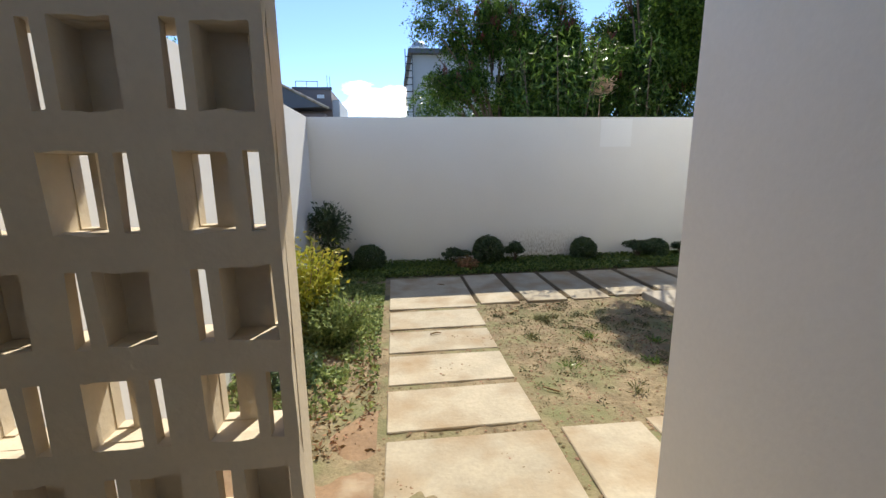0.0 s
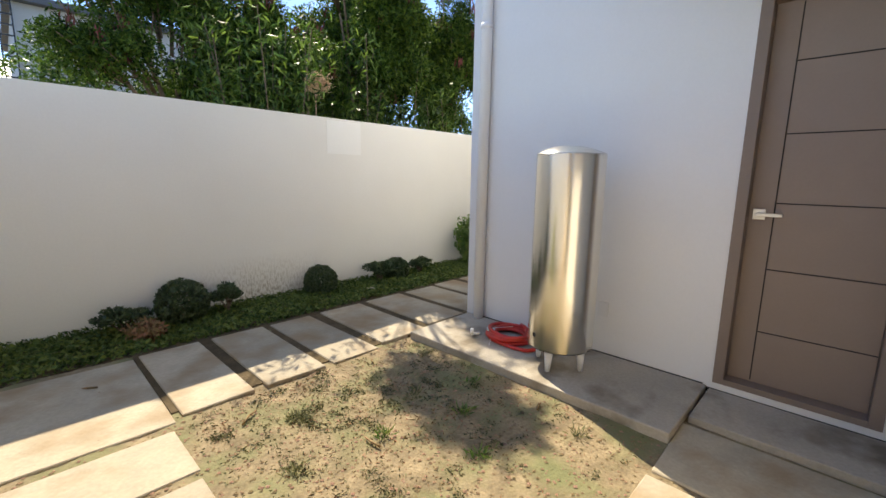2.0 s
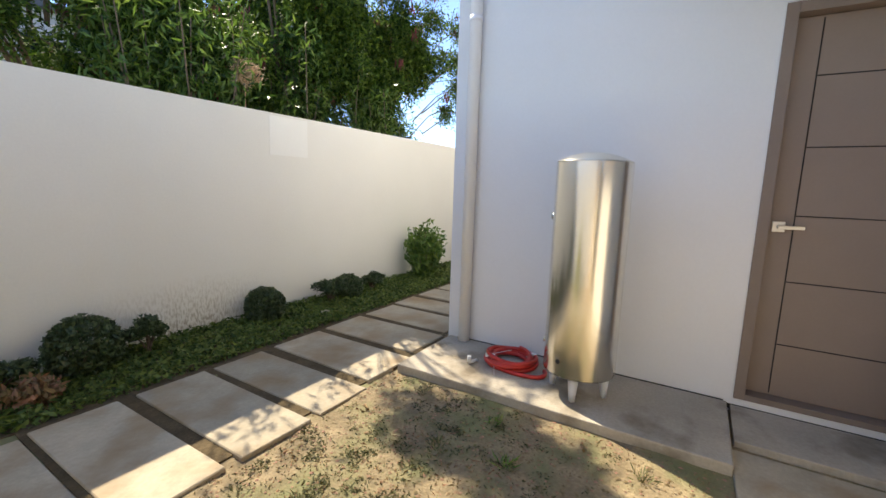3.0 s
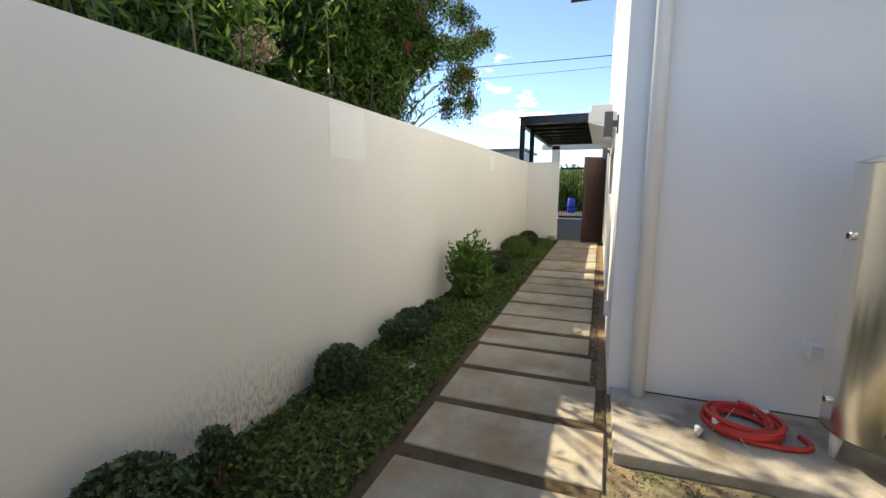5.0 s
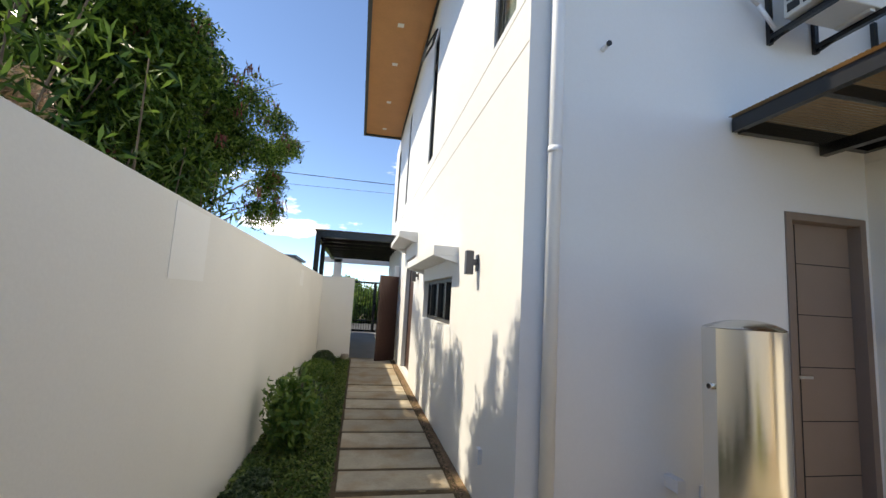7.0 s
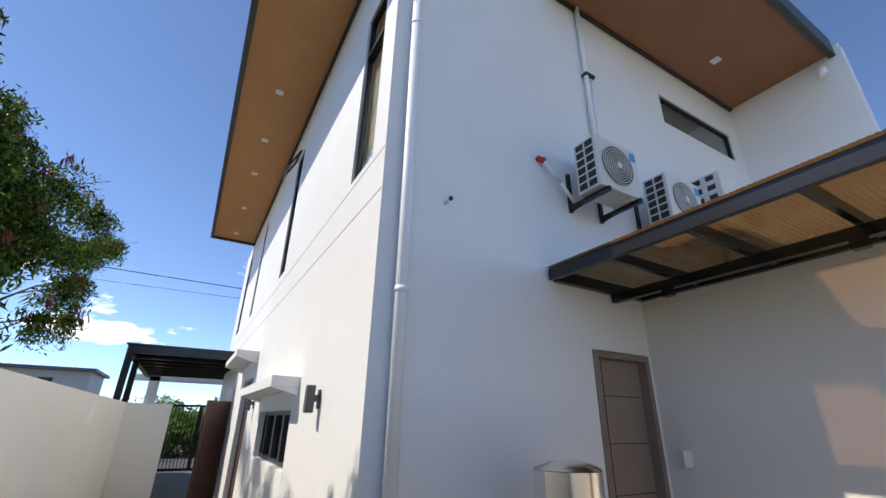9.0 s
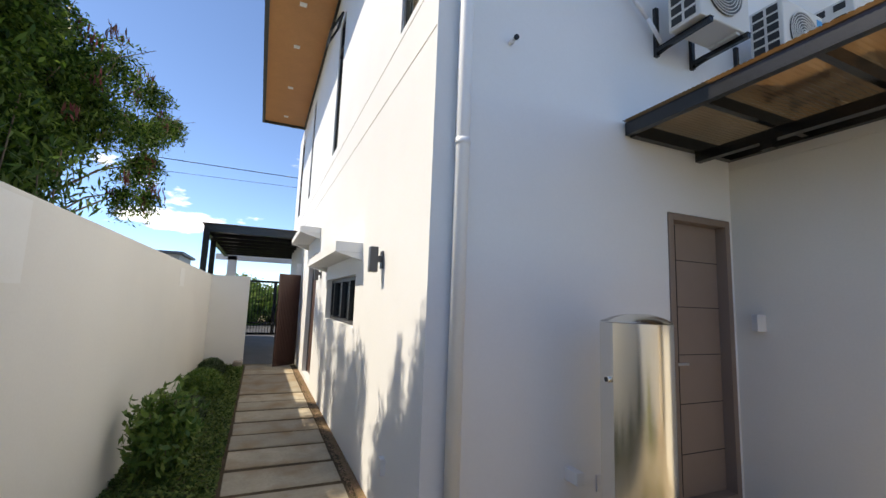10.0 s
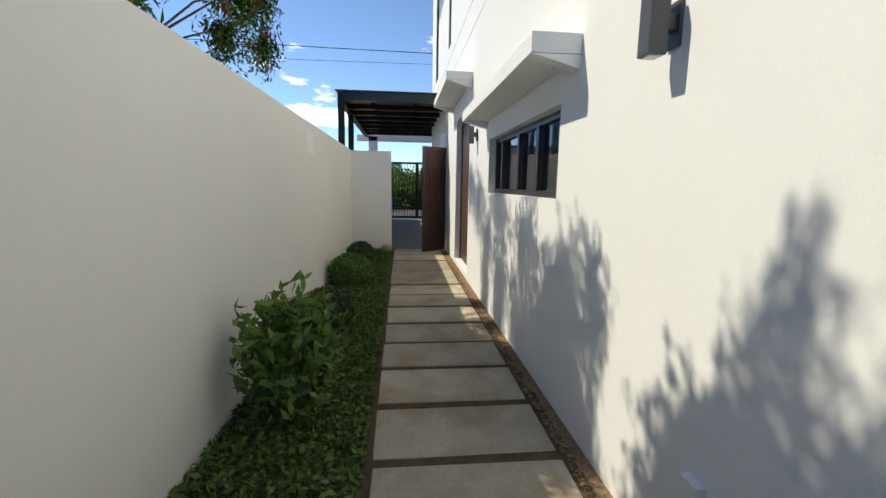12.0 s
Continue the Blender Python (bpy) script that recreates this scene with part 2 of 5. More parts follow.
gl_.inputs["Color"].default_value = (0.62, 0.32, 0.12, 1)
gm2.inputs["Fac"].default_value = 0.1
M_POLY.node_tree.links.new(gm.outputs[0], gm2.inputs[1])
M_POLY.node_tree.links.new(gl_.outputs[0], gm2.inputs[2])
M_POLY.node_tree.links.new(gm2.outputs[0], g["Material Output"].inputs["Surface"])

# polished steel with faint vertical rolling marks and cloudy dulling
M_STEEL = bpy.data.materials.new("polished_stainless_steel")
M_STEEL.use_nodes = True
g = M_STEEL.node_tree.nodes
gl = M_STEEL.node_tree.links.new
gp = g["Principled BSDF"]
gp.inputs["Base Color"].default_value, gp.inputs["Metallic"].default_value = (0.80, 0.77, 0.70, 1), 1.0
go, gmap, gn, gr = g.new("ShaderNodeNewGeometry"), g.new("ShaderNodeMapping"), g.new("ShaderNodeTexNoise"), g.new("ShaderNodeMapRange")
gmap.inputs["Scale"].default_value = (30, 30, 1.0)
gn.inputs["Scale"].default_value, gn.inputs["Detail"].default_value = 1.0, 6.0
gr.inputs["To Min"].default_value, gr.inputs["To Max"].default_value = 0.17, 0.26
gb, gn2 = g.new("ShaderNodeBump"), g.new("ShaderNodeTexNoise")
gn2.inputs["Scale"].default_value, gn2.inputs["Detail"].default_value = 5.0, 2.0
gb.inputs["Strength"].default_value, gb.inputs["Distance"].default_value = 0.02, 0.002
gl(go.outputs["Position"], gmap.inputs["Vector"]), gl(gmap.outputs["Vector"], gn.inputs["Vector"])
gl(gn.outputs["Fac"], gr.inputs["Value"]), gl(gr.outputs[0], gp.inputs["Roughness"])
gmap2 = g.new("ShaderNodeMapping")
gmap2.inputs["Scale"].default_value = (1.6, 1.6, 0.14)
gl(go.outputs["Position"], gmap2.inputs["Vector"]), gl(gmap2.outputs["Vector"], gn2.inputs["Vector"]), gl(gn2.outputs["Fac"], gb.inputs["Height"])
gl(gb.outputs["Normal"], gp.inputs["Normal"])

# timber-look soffit boards; the rear eave's copy has its shade in a darker brown
M_SOFFIT_SHADE = mat("shaded_timber_soffit", (0.26, 0.11, 0.045), 0.5, var=0.1, scale=2.0, fine=25)
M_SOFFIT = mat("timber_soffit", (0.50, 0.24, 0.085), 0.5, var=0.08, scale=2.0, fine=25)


# ---- building blocks ----
def box(bm, x0, x1, y0, y1, z0, z1):
    x0, x1 = min(x0, x1), max(x0, x1)
    y0, y1 = min(y0, y1), max(y0, y1)
    v = [bm.verts.new(c) for c in ((x0, y0, z0), (x1, y0, z0), (x1, y1, z0), (x0, y1, z0), (x0, y0, z1), (x1, y0, z1), (x1, y1, z1), (x0, y1, z1))]
    for f in ((0, 3, 2, 1), (4, 5, 6, 7), (0, 1, 5, 4), (1, 2, 6, 5), (2, 3, 7, 6), (3, 0, 4, 7)):
        bm.faces.new([v[i] for i in f])
    return bm


def boxes(*dims, bevel=0.0):
    bm = bmesh.new()
    for d in dims:
        box(bm, *d)
    if bevel:
        bmesh.ops.bevel(bm, geom=bm.edges[:], offset=bevel, segments=2, affect="EDGES", profile=0.5)
    return bm


def tube(bm, a, b, r, n=12, r2=None):
    a, b = Vector(a), Vector(b)
    q = (b - a).to_track_quat("Z", "Y")
    r2 = r if r2 is None else r2
    rings = []
    for c, rr in ((a, r), (b, r2)):
        rings.append([bm.verts.new(c + q @ Vector((rr * math.cos(2 * math.pi * i / n), rr * math.sin(2 * math.pi * i / n), 0))) for i in range(n)])
    for i in range(n):
        f = bm.faces.new((rings[0][i], rings[0][(i + 1) % n], rings[1][(i + 1) % n], rings[1][i]))
        f.smooth = True
    bm.faces.new(rings[0][::-1]), bm.faces.new(rings[1])
    return bm


def lathe(profile, n=32):
    bm = bmesh.new()
    rings = []
    for r, z in profile:
        if r < 1e-5:
            rings.append([bm.verts.new((0, 0, z))])
        else:
            rings.append([bm.verts.new((r * math.cos(2 * math.pi * i / n), r * math.sin(2 * math.pi * i / n), z)) for i in range(n)])
    for a, b in zip(rings, rings[1:]):
        for i in range(n):
            j = (i + 1) % n
            if len(a) == 1:
                f = bm.faces.new((a[0], b[j], b[i]))
            elif len(b) == 1:
                f = bm.faces.new((a[i], a[j], b[0]))
            else:
                f = bm.faces.new((a[i], a[j], b[j], b[i]))
            f.smooth = True
    return bm


def mesh_of(name, bm, material):
    me = bpy.data.meshes.new(name)
    if bm.faces:
        bmesh.ops.recalc_face_normals(bm, faces=bm.faces[:])
    bm.to_mesh(me)
    bm.free()
    me.materials.append(material)
    return me


def solid(name, bm, material, label="", kind="structure"):
    return tagged(new(name, mesh_of(name, bm, material)), label=label, kind=kind)


def thing(name, loc, label, category, group="", rz=0):
    ob = new(name)
    ob.empty_display_size = 0.1
    ob.matrix_basis = pose(*loc, 0, 0, rz)
    return tagged(ob, label=label, category=category, group=group)


def part(name, data, material, parent, label="", at=None):
    me = mesh_of(name, data, material) if isinstance(data, bmesh.types.BMesh) else data
    ob = new(name, me)
    ob.parent = parent
    if at is not None:
        ob.matrix_basis = at
    if label:
        tagged(ob, label=label)
    return ob


def wall(name, axis, pos, thick, u0, u1, z0, z1, material, holes=(), label="", jitter=0.0):
    """A wall along x or y from pos to pos + thick, with rectangular openings (u0, u1, z0, z1) through it."""
    us = sorted({u0, u1, *[h[0] for h in holes], *[h[1] for h in holes]})
    zs = sorted({z0, z1, *[h[2] for h in holes], *[h[3] for h in holes]})
    bm = bmesh.new()
    verts = {}

    def vert(u, w, z):
        key = (round(u, 4), round(w, 4), round(z, 4))
        if key not in verts:
            if jitter:
                u, z = u + random.uniform(-jitter, jitter), z + random.uniform(-jitter, jitter)
            verts[key] = bm.verts.new((u, w, z) if axis == "x" else (w, u, z))
        return verts[key]

    def full(i, k):
        if not (0 <= i < len(us) - 1 and 0 <= k < len(zs) - 1):
            return False
        u, z = (us[i] + us[i + 1]) / 2, (zs[k] + zs[k + 1]) / 2
        return not any(h[0] < u < h[1] and h[2] < z < h[3] for h in holes)

    a, b = pos, pos + thick
    for i in range(len(us) - 1):
        for k in range(len(zs) - 1):
            if not full(i, k):
                continue
            p, q, r, s = us[i], us[i + 1], zs[k], zs[k + 1]
            bm.faces.new([vert(p, a, r), vert(q, a, r), vert(q, a, s), vert(p, a, s)])
            bm.faces.new([vert(p, b, r), vert(p, b, s), vert(q, b, s), vert(q, b, r)])
            if not full(i - 1, k):
                bm.faces.new([vert(p, a, r), vert(p, a, s), vert(p, b, s), vert(p, b, r)])
            if not full(i + 1, k):
                bm.faces.new([vert(q, a, r), vert(q, b, r), vert(q, b, s), vert(q, a, s)])
            if not full(i, k - 1):
                bm.faces.new([vert(p, a, r), vert(p, b, r), vert(q, b, r), vert(q, a, r)])
            if not full(i, k + 1):
                bm.faces.new([vert(p, a, s), vert(q, a, s), vert(q, b, s), vert(p, b, s)])
    return solid(name, bm, material, label)


RNG = np.random.default_rng(7)


def leaf_mesh(name, centre, along, size, material, width=0.42, rng=RNG):
    """One mesh of many small folded leaves: their centres, directions and lengths."""
    c, d = np.asarray(centre, float), np.asarray(along, float)
    n = len(c)
    d /= np.linalg.norm(d, axis=1, keepdims=True) + 1e-9
    side = np.cross(d, rng.normal(size=(n, 3)))
    side /= np.linalg.norm(side, axis=1, keepdims=True) + 1e-9
    up = np.cross(side, d)
    L = np.broadcast_to(np.asarray(size, float), (n,))[:, None]
    base = c - d * L * 0.5
    tip = c + d * L * 0.5 - up * L * 0.08
    le = c - d * L * 0.05 + side * L * width * 0.5 + up * L * 0.06
    ri = c - d * L * 0.05 - side * L * width * 0.5 + up * L * 0.06
    co = np.stack([base, ri, tip, le], 1).reshape(-1, 3)
    me = bpy.data.meshes.new(name)
    me.vertices.add(4 * n)
    me.vertices.foreach_set("co", co.ravel())
    me.loops.add(4 * n)
    me.loops.foreach_set("vertex_index", np.arange(4 * n, dtype=np.int32))
    me.polygons.add(n)
    me.polygons.foreach_set("loop_start", np.arange(0, 4 * n, 4, dtype=np.int32))
    me.update(calc_edges=True)
    me.materials.append(material)
    return me


def sprigs(clumps, per_clump, leaves, length, size, droop=0.6, rng=RNG, shell=0.5):
    """Leaves strung on short twigs that hang within and over ellipsoid clumps (x, y, z, rx, ry, rz)."""
    C, D = [], []
    for x, y, z, rx, ry, rz in clumps:
        m = max(6, int(per_clump * (rx * ry * rz) ** (1 / 3) / 0.4))
        v = rng.normal(size=(m, 3))
        v /= np.linalg.norm(v, axis=1, keepdims=True)
        rad = shell + (1 - shell) * rng.random((m, 1))
        start = np.array([x, y, z]) + v * rad * np.array([rx, ry, rz]) * (0.8 + 0.35 * rng.random((m, 1)))
        way = v * 0.7 + rng.normal(size=(m, 3)) * 0.35
        way[:, 2] -= droop
        way /= np.linalg.norm(way, axis=1, keepdims=True)
        t = np.linspace(0, 1, leaves)
        p = start[:, None] + way[:, None] * (t * length)[None, :, None]
        p[:, :, 2] -= droop * 0.5 * length * t[None] ** 2
        p += rng.normal(size=p.shape) * size * 0.35
        d = way[:, None] * 0.6 + rng.normal(size=p.shape) * 0.6
        C.append(p.reshape(-1, 3)), D.append(d.reshape(-1, 3))
    return np.concatenate(C), np.concatenate(D)


# ---- ground ----
def flat(x0, x1, y0, y1, z):
    bm = bmesh.new()
    bm.faces.new([bm.verts.new(c) for c in ((x0, y0, z), (x1, y0, z), (x1, y1, z), (x0, y1, z))])
    return bm


def lump(x, y):
    return 0.014 + 0.010 * noise.noise(Vector((x * 1.1, y * 1.1, 0))) + 0.009 * noise.noise(Vector((x * 5, y * 5, 3))) + 0.004 * noise.noise(Vector((x * 17, y * 17, 5)))


bm = bmesh.new()
step = 0.05
nx, ny = int(12.6 / step), int(5.0 / step)
grid = [[bm.verts.new((-1.1 + i * step, 0.9 + j * step, lump(-1.1 + i * step, 0.9 + j * step))) for j in range(ny + 1)] for i in range(nx + 1)]
for i in range(nx):
    for j in range(ny):
        bm.faces.new((grid[i][j], grid[i + 1][j], grid[i + 1][j + 1], grid[i][j + 1])).smooth = True
solid("ground", bm, M_SOIL, "bare sandy brown garden soil with greenish patches")
solid("ground_far", flat(-300, 300, -300, 300, -0.06), M_SOIL, "open ground that runs to the horizon")
solid("driveway", boxes((11.4, 18.7, -4, 5.797, -0.05, 0.0)), M_DRIVE, "pale grey concrete driveway under the carport")
solid("road", boxes((19.0, 25.3, -60, 60, -0.055, -0.03)), M_ASPH, "grey street beyond the gate")

solid("ground_bed", boxes((2.47, 11.095, 3.975, 5.79, -0.04, 0.024), (0.79, 2.47, 4.0, 5.79, -0.04, 0.022), (-1.0, 0.79, 5.02, 5.79, -0.04, 0.022)), M_BED, "damp dark soil under the ground cover and between the slabs")

bm = bmesh.new()
patch = [[bm.verts.new((x, y, lump(x, y) - 0.012 + 0.03 * max(0.0, min(1.0, (2.25 - y) * 1.4 + 1.6 * noise.noise(Vector((x * 3, y * 3, 8))))))) for y in np.linspace(1.17, 3.2, 42)] for x in np.linspace(-1.0, -0.09, 20)]
for p_, q_ in zip(patch, patch[1:]):
    for k in range(41):
        bm.faces.new((p_[k], q_[k], q_[k + 1], p_[k + 1])).smooth = True
solid("ground_bare", bm, M_MUD, "smooth damp reddish-brown bare soil beside the path")
solid("ground_strip", boxes(*[(3.2 + 0.15 * k, 3.35 + 0.15 * k, 3.962, 4.02 + 0.025 * noise.noise(Vector((k * 0.9, 2.0, 0.0))), -0.03, 0.0255 + 0.0006 * (k % 4)) for k in range(48)]), M_STRIP, "orange-brown soil strip at the foot of the house wall")

# ---- walls ----
FZ, GX = 1.94, 11.1
bm = boxes((-1.17, 19.2, 5.8, 5.95, -0.05, FZ))
solid("wall_fence", bm, M_FENCE, "smooth cream painted garden wall beside the path")
# thin pale rectangles imitating window reflections on the fence
solid("wall_patch", boxes((2.86, 3.31, 5.7965, 5.799, 1.55, 1.915), (7.25, 7.6, 5.7965, 5.799, 1.62, 1.86)), M_LIGHT_PATCH, "slightly brighter rectangle painted for window light reflected onto the garden wall")
wall("wall_left", "y", -1.02, -0.15, -2.2, 5.8, -0.05, FZ, M_WHITE, label="white painted garden side wall")
wall("wall_gate", "y", GX, 0.15, 5.05, 5.797, -0.05, 1.937, M_FENCE, label="short cream wall beside the side gate")

W1, LD = (5.2, 7.16, 1.25, 1.79), (8.45, 9.8, 0.1, 2.33)
U1, U2, U3, U4 = (3.48, 4.02, 3.7, 5.75), (7.12, 7.6, 3.78, 6.0), (10.9, 11.3, 3.86, 6.2), (13.6, 14.3, 3.9, 6.2)
wall("wall_lane", "x", 3.96, -0.2, 3.19, 15.58, -0.05, 6.7, M_WHITE, [W1, LD, U1, U2, U3, U4], "tall white painted house wall along the path")
D1, UW = (1.245, 1.97, 0.1, 2.305), (-1.72, 0.05, 5.5, 5.98)
wall("wall_back", "y", 3.19, 0.2, -2.0, 3.76, -0.05, 6.7, M_DOORWALL, [D1, UW], "tall white satin painted back wall of the house")
wall("wall_nook", "x", 1.2, -0.15, 0.805, 3.19, -0.05, 2.75, M_CREAM, label="cream rendered wall beside the back door")
wall("wall_upper", "x", -2.0, -0.2, 1.72, 3.39, 2.95, 6.7, M_DOORWALL, label="white upper wall that stands out from the house")
wall("wall_porch_back", "x", -2.2, -0.15, -1.17, 3.19, -0.05, 2.75, M_CREAM, label="plain cream wall behind the porch")
wall("wall_house_end", "y", 15.58, -0.2, -2.0, 3.76, -0.05, 6.7, M_WHITE, label="plain white end wall of the house")
wall("wall_porch_side", "y", 0.805, 0.15, -2.2, 1.05, -0.05, 2.75, M_CREAM, label="smooth cream wall beside the porch opening")
# unseen roof slab, added to keep light off the block screen
solid("ceiling_porch", boxes((-1.17, 3.19, -2.2, 1.2, 2.752, 2.9)), M_CREAM, "unseen flat roof added over the porch to darken the block screen")
solid("floor_porch", boxes((-1.02, 3.19, -2.2, 0.88, -0.04, 0.025)), M_CONC, "grey concrete porch floor")
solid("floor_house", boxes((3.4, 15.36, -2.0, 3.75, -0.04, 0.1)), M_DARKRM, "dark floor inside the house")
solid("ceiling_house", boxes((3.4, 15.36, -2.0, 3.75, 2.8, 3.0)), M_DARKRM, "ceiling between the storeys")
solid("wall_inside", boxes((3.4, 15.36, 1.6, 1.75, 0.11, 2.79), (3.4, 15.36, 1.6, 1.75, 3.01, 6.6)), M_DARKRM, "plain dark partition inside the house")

# ---- roof with timber soffit ----
roof = thing("house_roof", (4.4, 3.96, 6.7), "flat house roof with dark fascia and brown timber soffit", "roof")
part("soffit", boxes((0, 9.6, 0.0, 1.14, 0, 0.03)), M_SOFFIT, roof, "warm brown timber-look soffit")
part("fascia", boxes((0, 9.6, 1.14, 1.22, -0.06, 0.24), (9.6, 9.68, 0.0, 1.22, -0.06, 0.24), (-0.08, 0, 0.0, 1.22, -0.06, 0.24)), M_FASCIA, roof, "dark green-grey roof fascia")
part("shadow_strip", boxes((0.0, 9.6, 0.003, 0.045, -0.035, -0.002)), M_WFRAME, roof)
part("deck", boxes((-1.17, 9.9, -6.2, 1.14, 0.035, 0.2)), M_ROOFD, roof)
for x in (2.4, 3.9, 5.3, 7.2, 9.05):
    part("downlight", boxes((x - 0.06, x + 0.06, 0.53, 0.65, -0.008, 0.0), bevel=0.003), M_LENS, roof)
roof2 = thing("rear_eave", (1.86, -2.0, 6.6), "timber soffit over the back wall with dark fascia", "roof")
part("soffit", boxes((0, 1.33, 0, 4.0, 0, 0.03)), M_SOFFIT_SHADE, roof2, "brown timber-look soffit with its shade put into the colour")
part("fascia", boxes((-0.08, 0, 0, 4.08, -0.06, 0.24), (0, 1.33, 4.0, 4.08, -0.06, 0.24)), M_FASCIA, roof2, "dark roof fascia")
part("shadow_strip", boxes((1.28, 1.327, 0.003, 4.0, -0.035, -0.002)), M_WFRAME, roof2)
part("downlight", boxes((0.79, 0.91, 1.2, 1.32, -0.008, 0.0)), M_LENS, roof2)

# score lines in the render between the storeys
solid("trim", boxes((3.2, 15.5, 3.9602, 3.9625, 3.265, 3.271), (3.2, 15.5, 3.9602, 3.9625, 3.625, 3.631)), M_CONC, "thin grey score line in the white wall")


# ---- windows ----
def window(name, axis, pos, inward, hole, label, mullions=(), bars=(), curtain=False):
    u0, u1, z0, z1 = hole
    w = thing(name, (0, 0, 0), label, "window")
    w["kind"] = "structure"
    fr, gl_, cur = bmesh.new(), bmesh.new(), bmesh.new()
    near_ = 0.02 if curtain else 0.07
    a, b = pos + inward * near_, pos + inward * (near_ + 0.06)

    def put(bm, p, q, r, s, a=a, b=b):
        box(bm, p, q, a, b, r, s) if axis == "x" else box(bm, a, b, p, q, r, s)
    t = 0.028 if name == "window_6" else 0.045
    put(fr, u0, u1, z0, z0 + t), put(fr, u0, u1, z1 - t, z1)
    put(fr, u0, u0 + t, z0 + t, z1 - t), put(fr, u1 - t, u1, z0 + t, z1 - t)
    part("window_frame", fr, M_WFRAME, w, "black aluminium window frame")
    for m in mullions:
        mb = bmesh.new()
        put(mb, m - 0.03, m + 0.03, z0 + t, z1 - t, a - inward * 0.012, b)
        part("mullion", mb, M_WFRAME, w)
    for m in bars:
        mb = bmesh.new()
        put(mb, u0 + t, u1 - t, m - 0.025, m + 0.025, a - inward * 0.012, b)
        part("rail", mb, M_WFRAME, w)
    edges = [u0 + t, *mullions, u1 - t]
    for p, q in zip(edges, edges[1:]):
        pb = bmesh.new()
        put(pb, p + 0.03, q - 0.03, z0 + t, z1 - t, (a + b) / 2 - 0.003, (a + b) / 2 + 0.003)
        part("pane", pb, M_GLASS, w, "reflecting dark window pane").visible_shadow = False
    if curtain:
        cb = bmesh.new()
        n = 24
        vs = []
        for i in range(n + 1):
            u = u0 + 0.01 + (u1 - u0 - 0.02) * i / n
            d = pos + inward * (0.11 + 0.012 * math.sin(i * 1.9))
            vs.append([cb.verts.new((u, d, z) if axis == "x" else (d, u, z)) for z in (z0 - 0.05, z1 + 0.05)])
        for p, q in zip(vs, vs[1:]):
            cb.faces.new((p[0], q[0], q[1], p[1])).smooth = True
        part("curtain", cb, M_CURTAIN, w, "pale drawn curtain behind the glass")
    return w


window("window_1", "x", 3.96, -1, W1, "wide low black sliding window under a white hood", mullions=(5.78, 6.28, 6.84))
window("window_2", "x", 3.96, -1, U1, "tall narrow black window on the upper floor", bars=(5.2,), curtain=True)
window("window_3", "x", 3.96, -1, U2, "tall narrow black window with an open top vent", bars=(5.45,), curtain=True)
window("window_4", "x", 3.96, -1, U3, "tall narrow black window on the upper floor", bars=(5.7,), curtain=True)
window("window_5", "x", 3.96, -1, U4, "tall narrow black window on the upper floor", bars=(5.7,), curtain=True)
window("window_6", "y", 3.19, 1, UW, "long low fixed window high on the back wall", curtain=True)


w3 = bpy.data.objects["window_3"]
bm = bmesh.new()
for p, q, r, s_ in ((7.13, 7.18, 0.0, 1.0), (7.54, 7.59, 0.0, 1.0), (7.18, 7.54, 0.0, 0.12), (7.18, 7.54, 0.88, 1.0)):
    c = [(x, 4.16 - 0.17 * k + e, 5.6 + 0.36 * k) for e in (0.0, 0.03) for k in (r, s_) for x in (p, q)]
    v = [bm.verts.new(k) for k in c]
    for f in ((0, 1, 3, 2), (4, 6, 7, 5), (0, 4, 5, 1), (2, 3, 7, 6), (0, 2, 6, 4), (1, 5, 7, 3)):
        bm.faces.new([v[k] for k in f])
part("vent_sash", bm, M_WFRAME, w3, "black top vent sash tilted open")

# ---- hoods over window and door ----
def hood(x0, x1, y1, z0, z1, label):
    h = thing("hood", (x0, 3.96, z0), label, "hood")
    d, r, p = x1 - x0, z1 - z0, y1 - 3.96
    part("slab", boxes((0, d, 0.0, p, r - 0.10, r), bevel=0.003), M_WHITE, h, "white rendered hood slab")
    for a, b in ((0.003, 0.08), (d - 0.08, d - 0.003)):
        bm = bmesh.new()
        v = [bm.verts.new(c) for c in ((a, 0, 0), (a, 0, r - 0.102), (a, p - 0.003, r - 0.102), (b, 0, 0), (b, 0, r - 0.102), (b, p - 0.003, r - 0.102))]
        for f in ((0, 1, 2), (3, 5, 4), (0, 2, 5, 3), (0, 3, 4, 1), (1, 4, 5, 2)):
            bm.faces.new([v[k] for k in f])
        part("bracket", bm, M_WHITE, h, "small white rendered bracket")
    return h


hood(4.95, 7.35, 4.22, 1.91, 2.08, "white rendered hood over the low window")
hood(8.3, 10.3, 4.3, 2.53, 2.73, "white rendered hood over the side door")


# ---- wall lamps ----
def wall_lamp(x, z):
    t = thing("wall_lamp", (x, 3.96, z), "dark grey box wall lamp on the white house wall", "wall lamp", "wall lamps")
    part("mount", boxes((-0.02, 0.02, 0.0, 0.06, 0.08, 0.13), (-0.035, 0.035, 0.0, 0.012, 0.03, 0.17)), M_GREYLAMP, t)
    part("body", boxes((-0.035, 0.035, 0.045, 0.11, 0.0, 0.2), bevel=0.004), M_GREYLAMP, t)
    part("lens", boxes((-0.024, 0.024, 0.055, 0.1, -0.004, 0.0)), M_LENS, t, "pale round lamp lens")
    return t


wall_lamp(4.2, 1.755)
wall_lamp(7.88, 1.81)

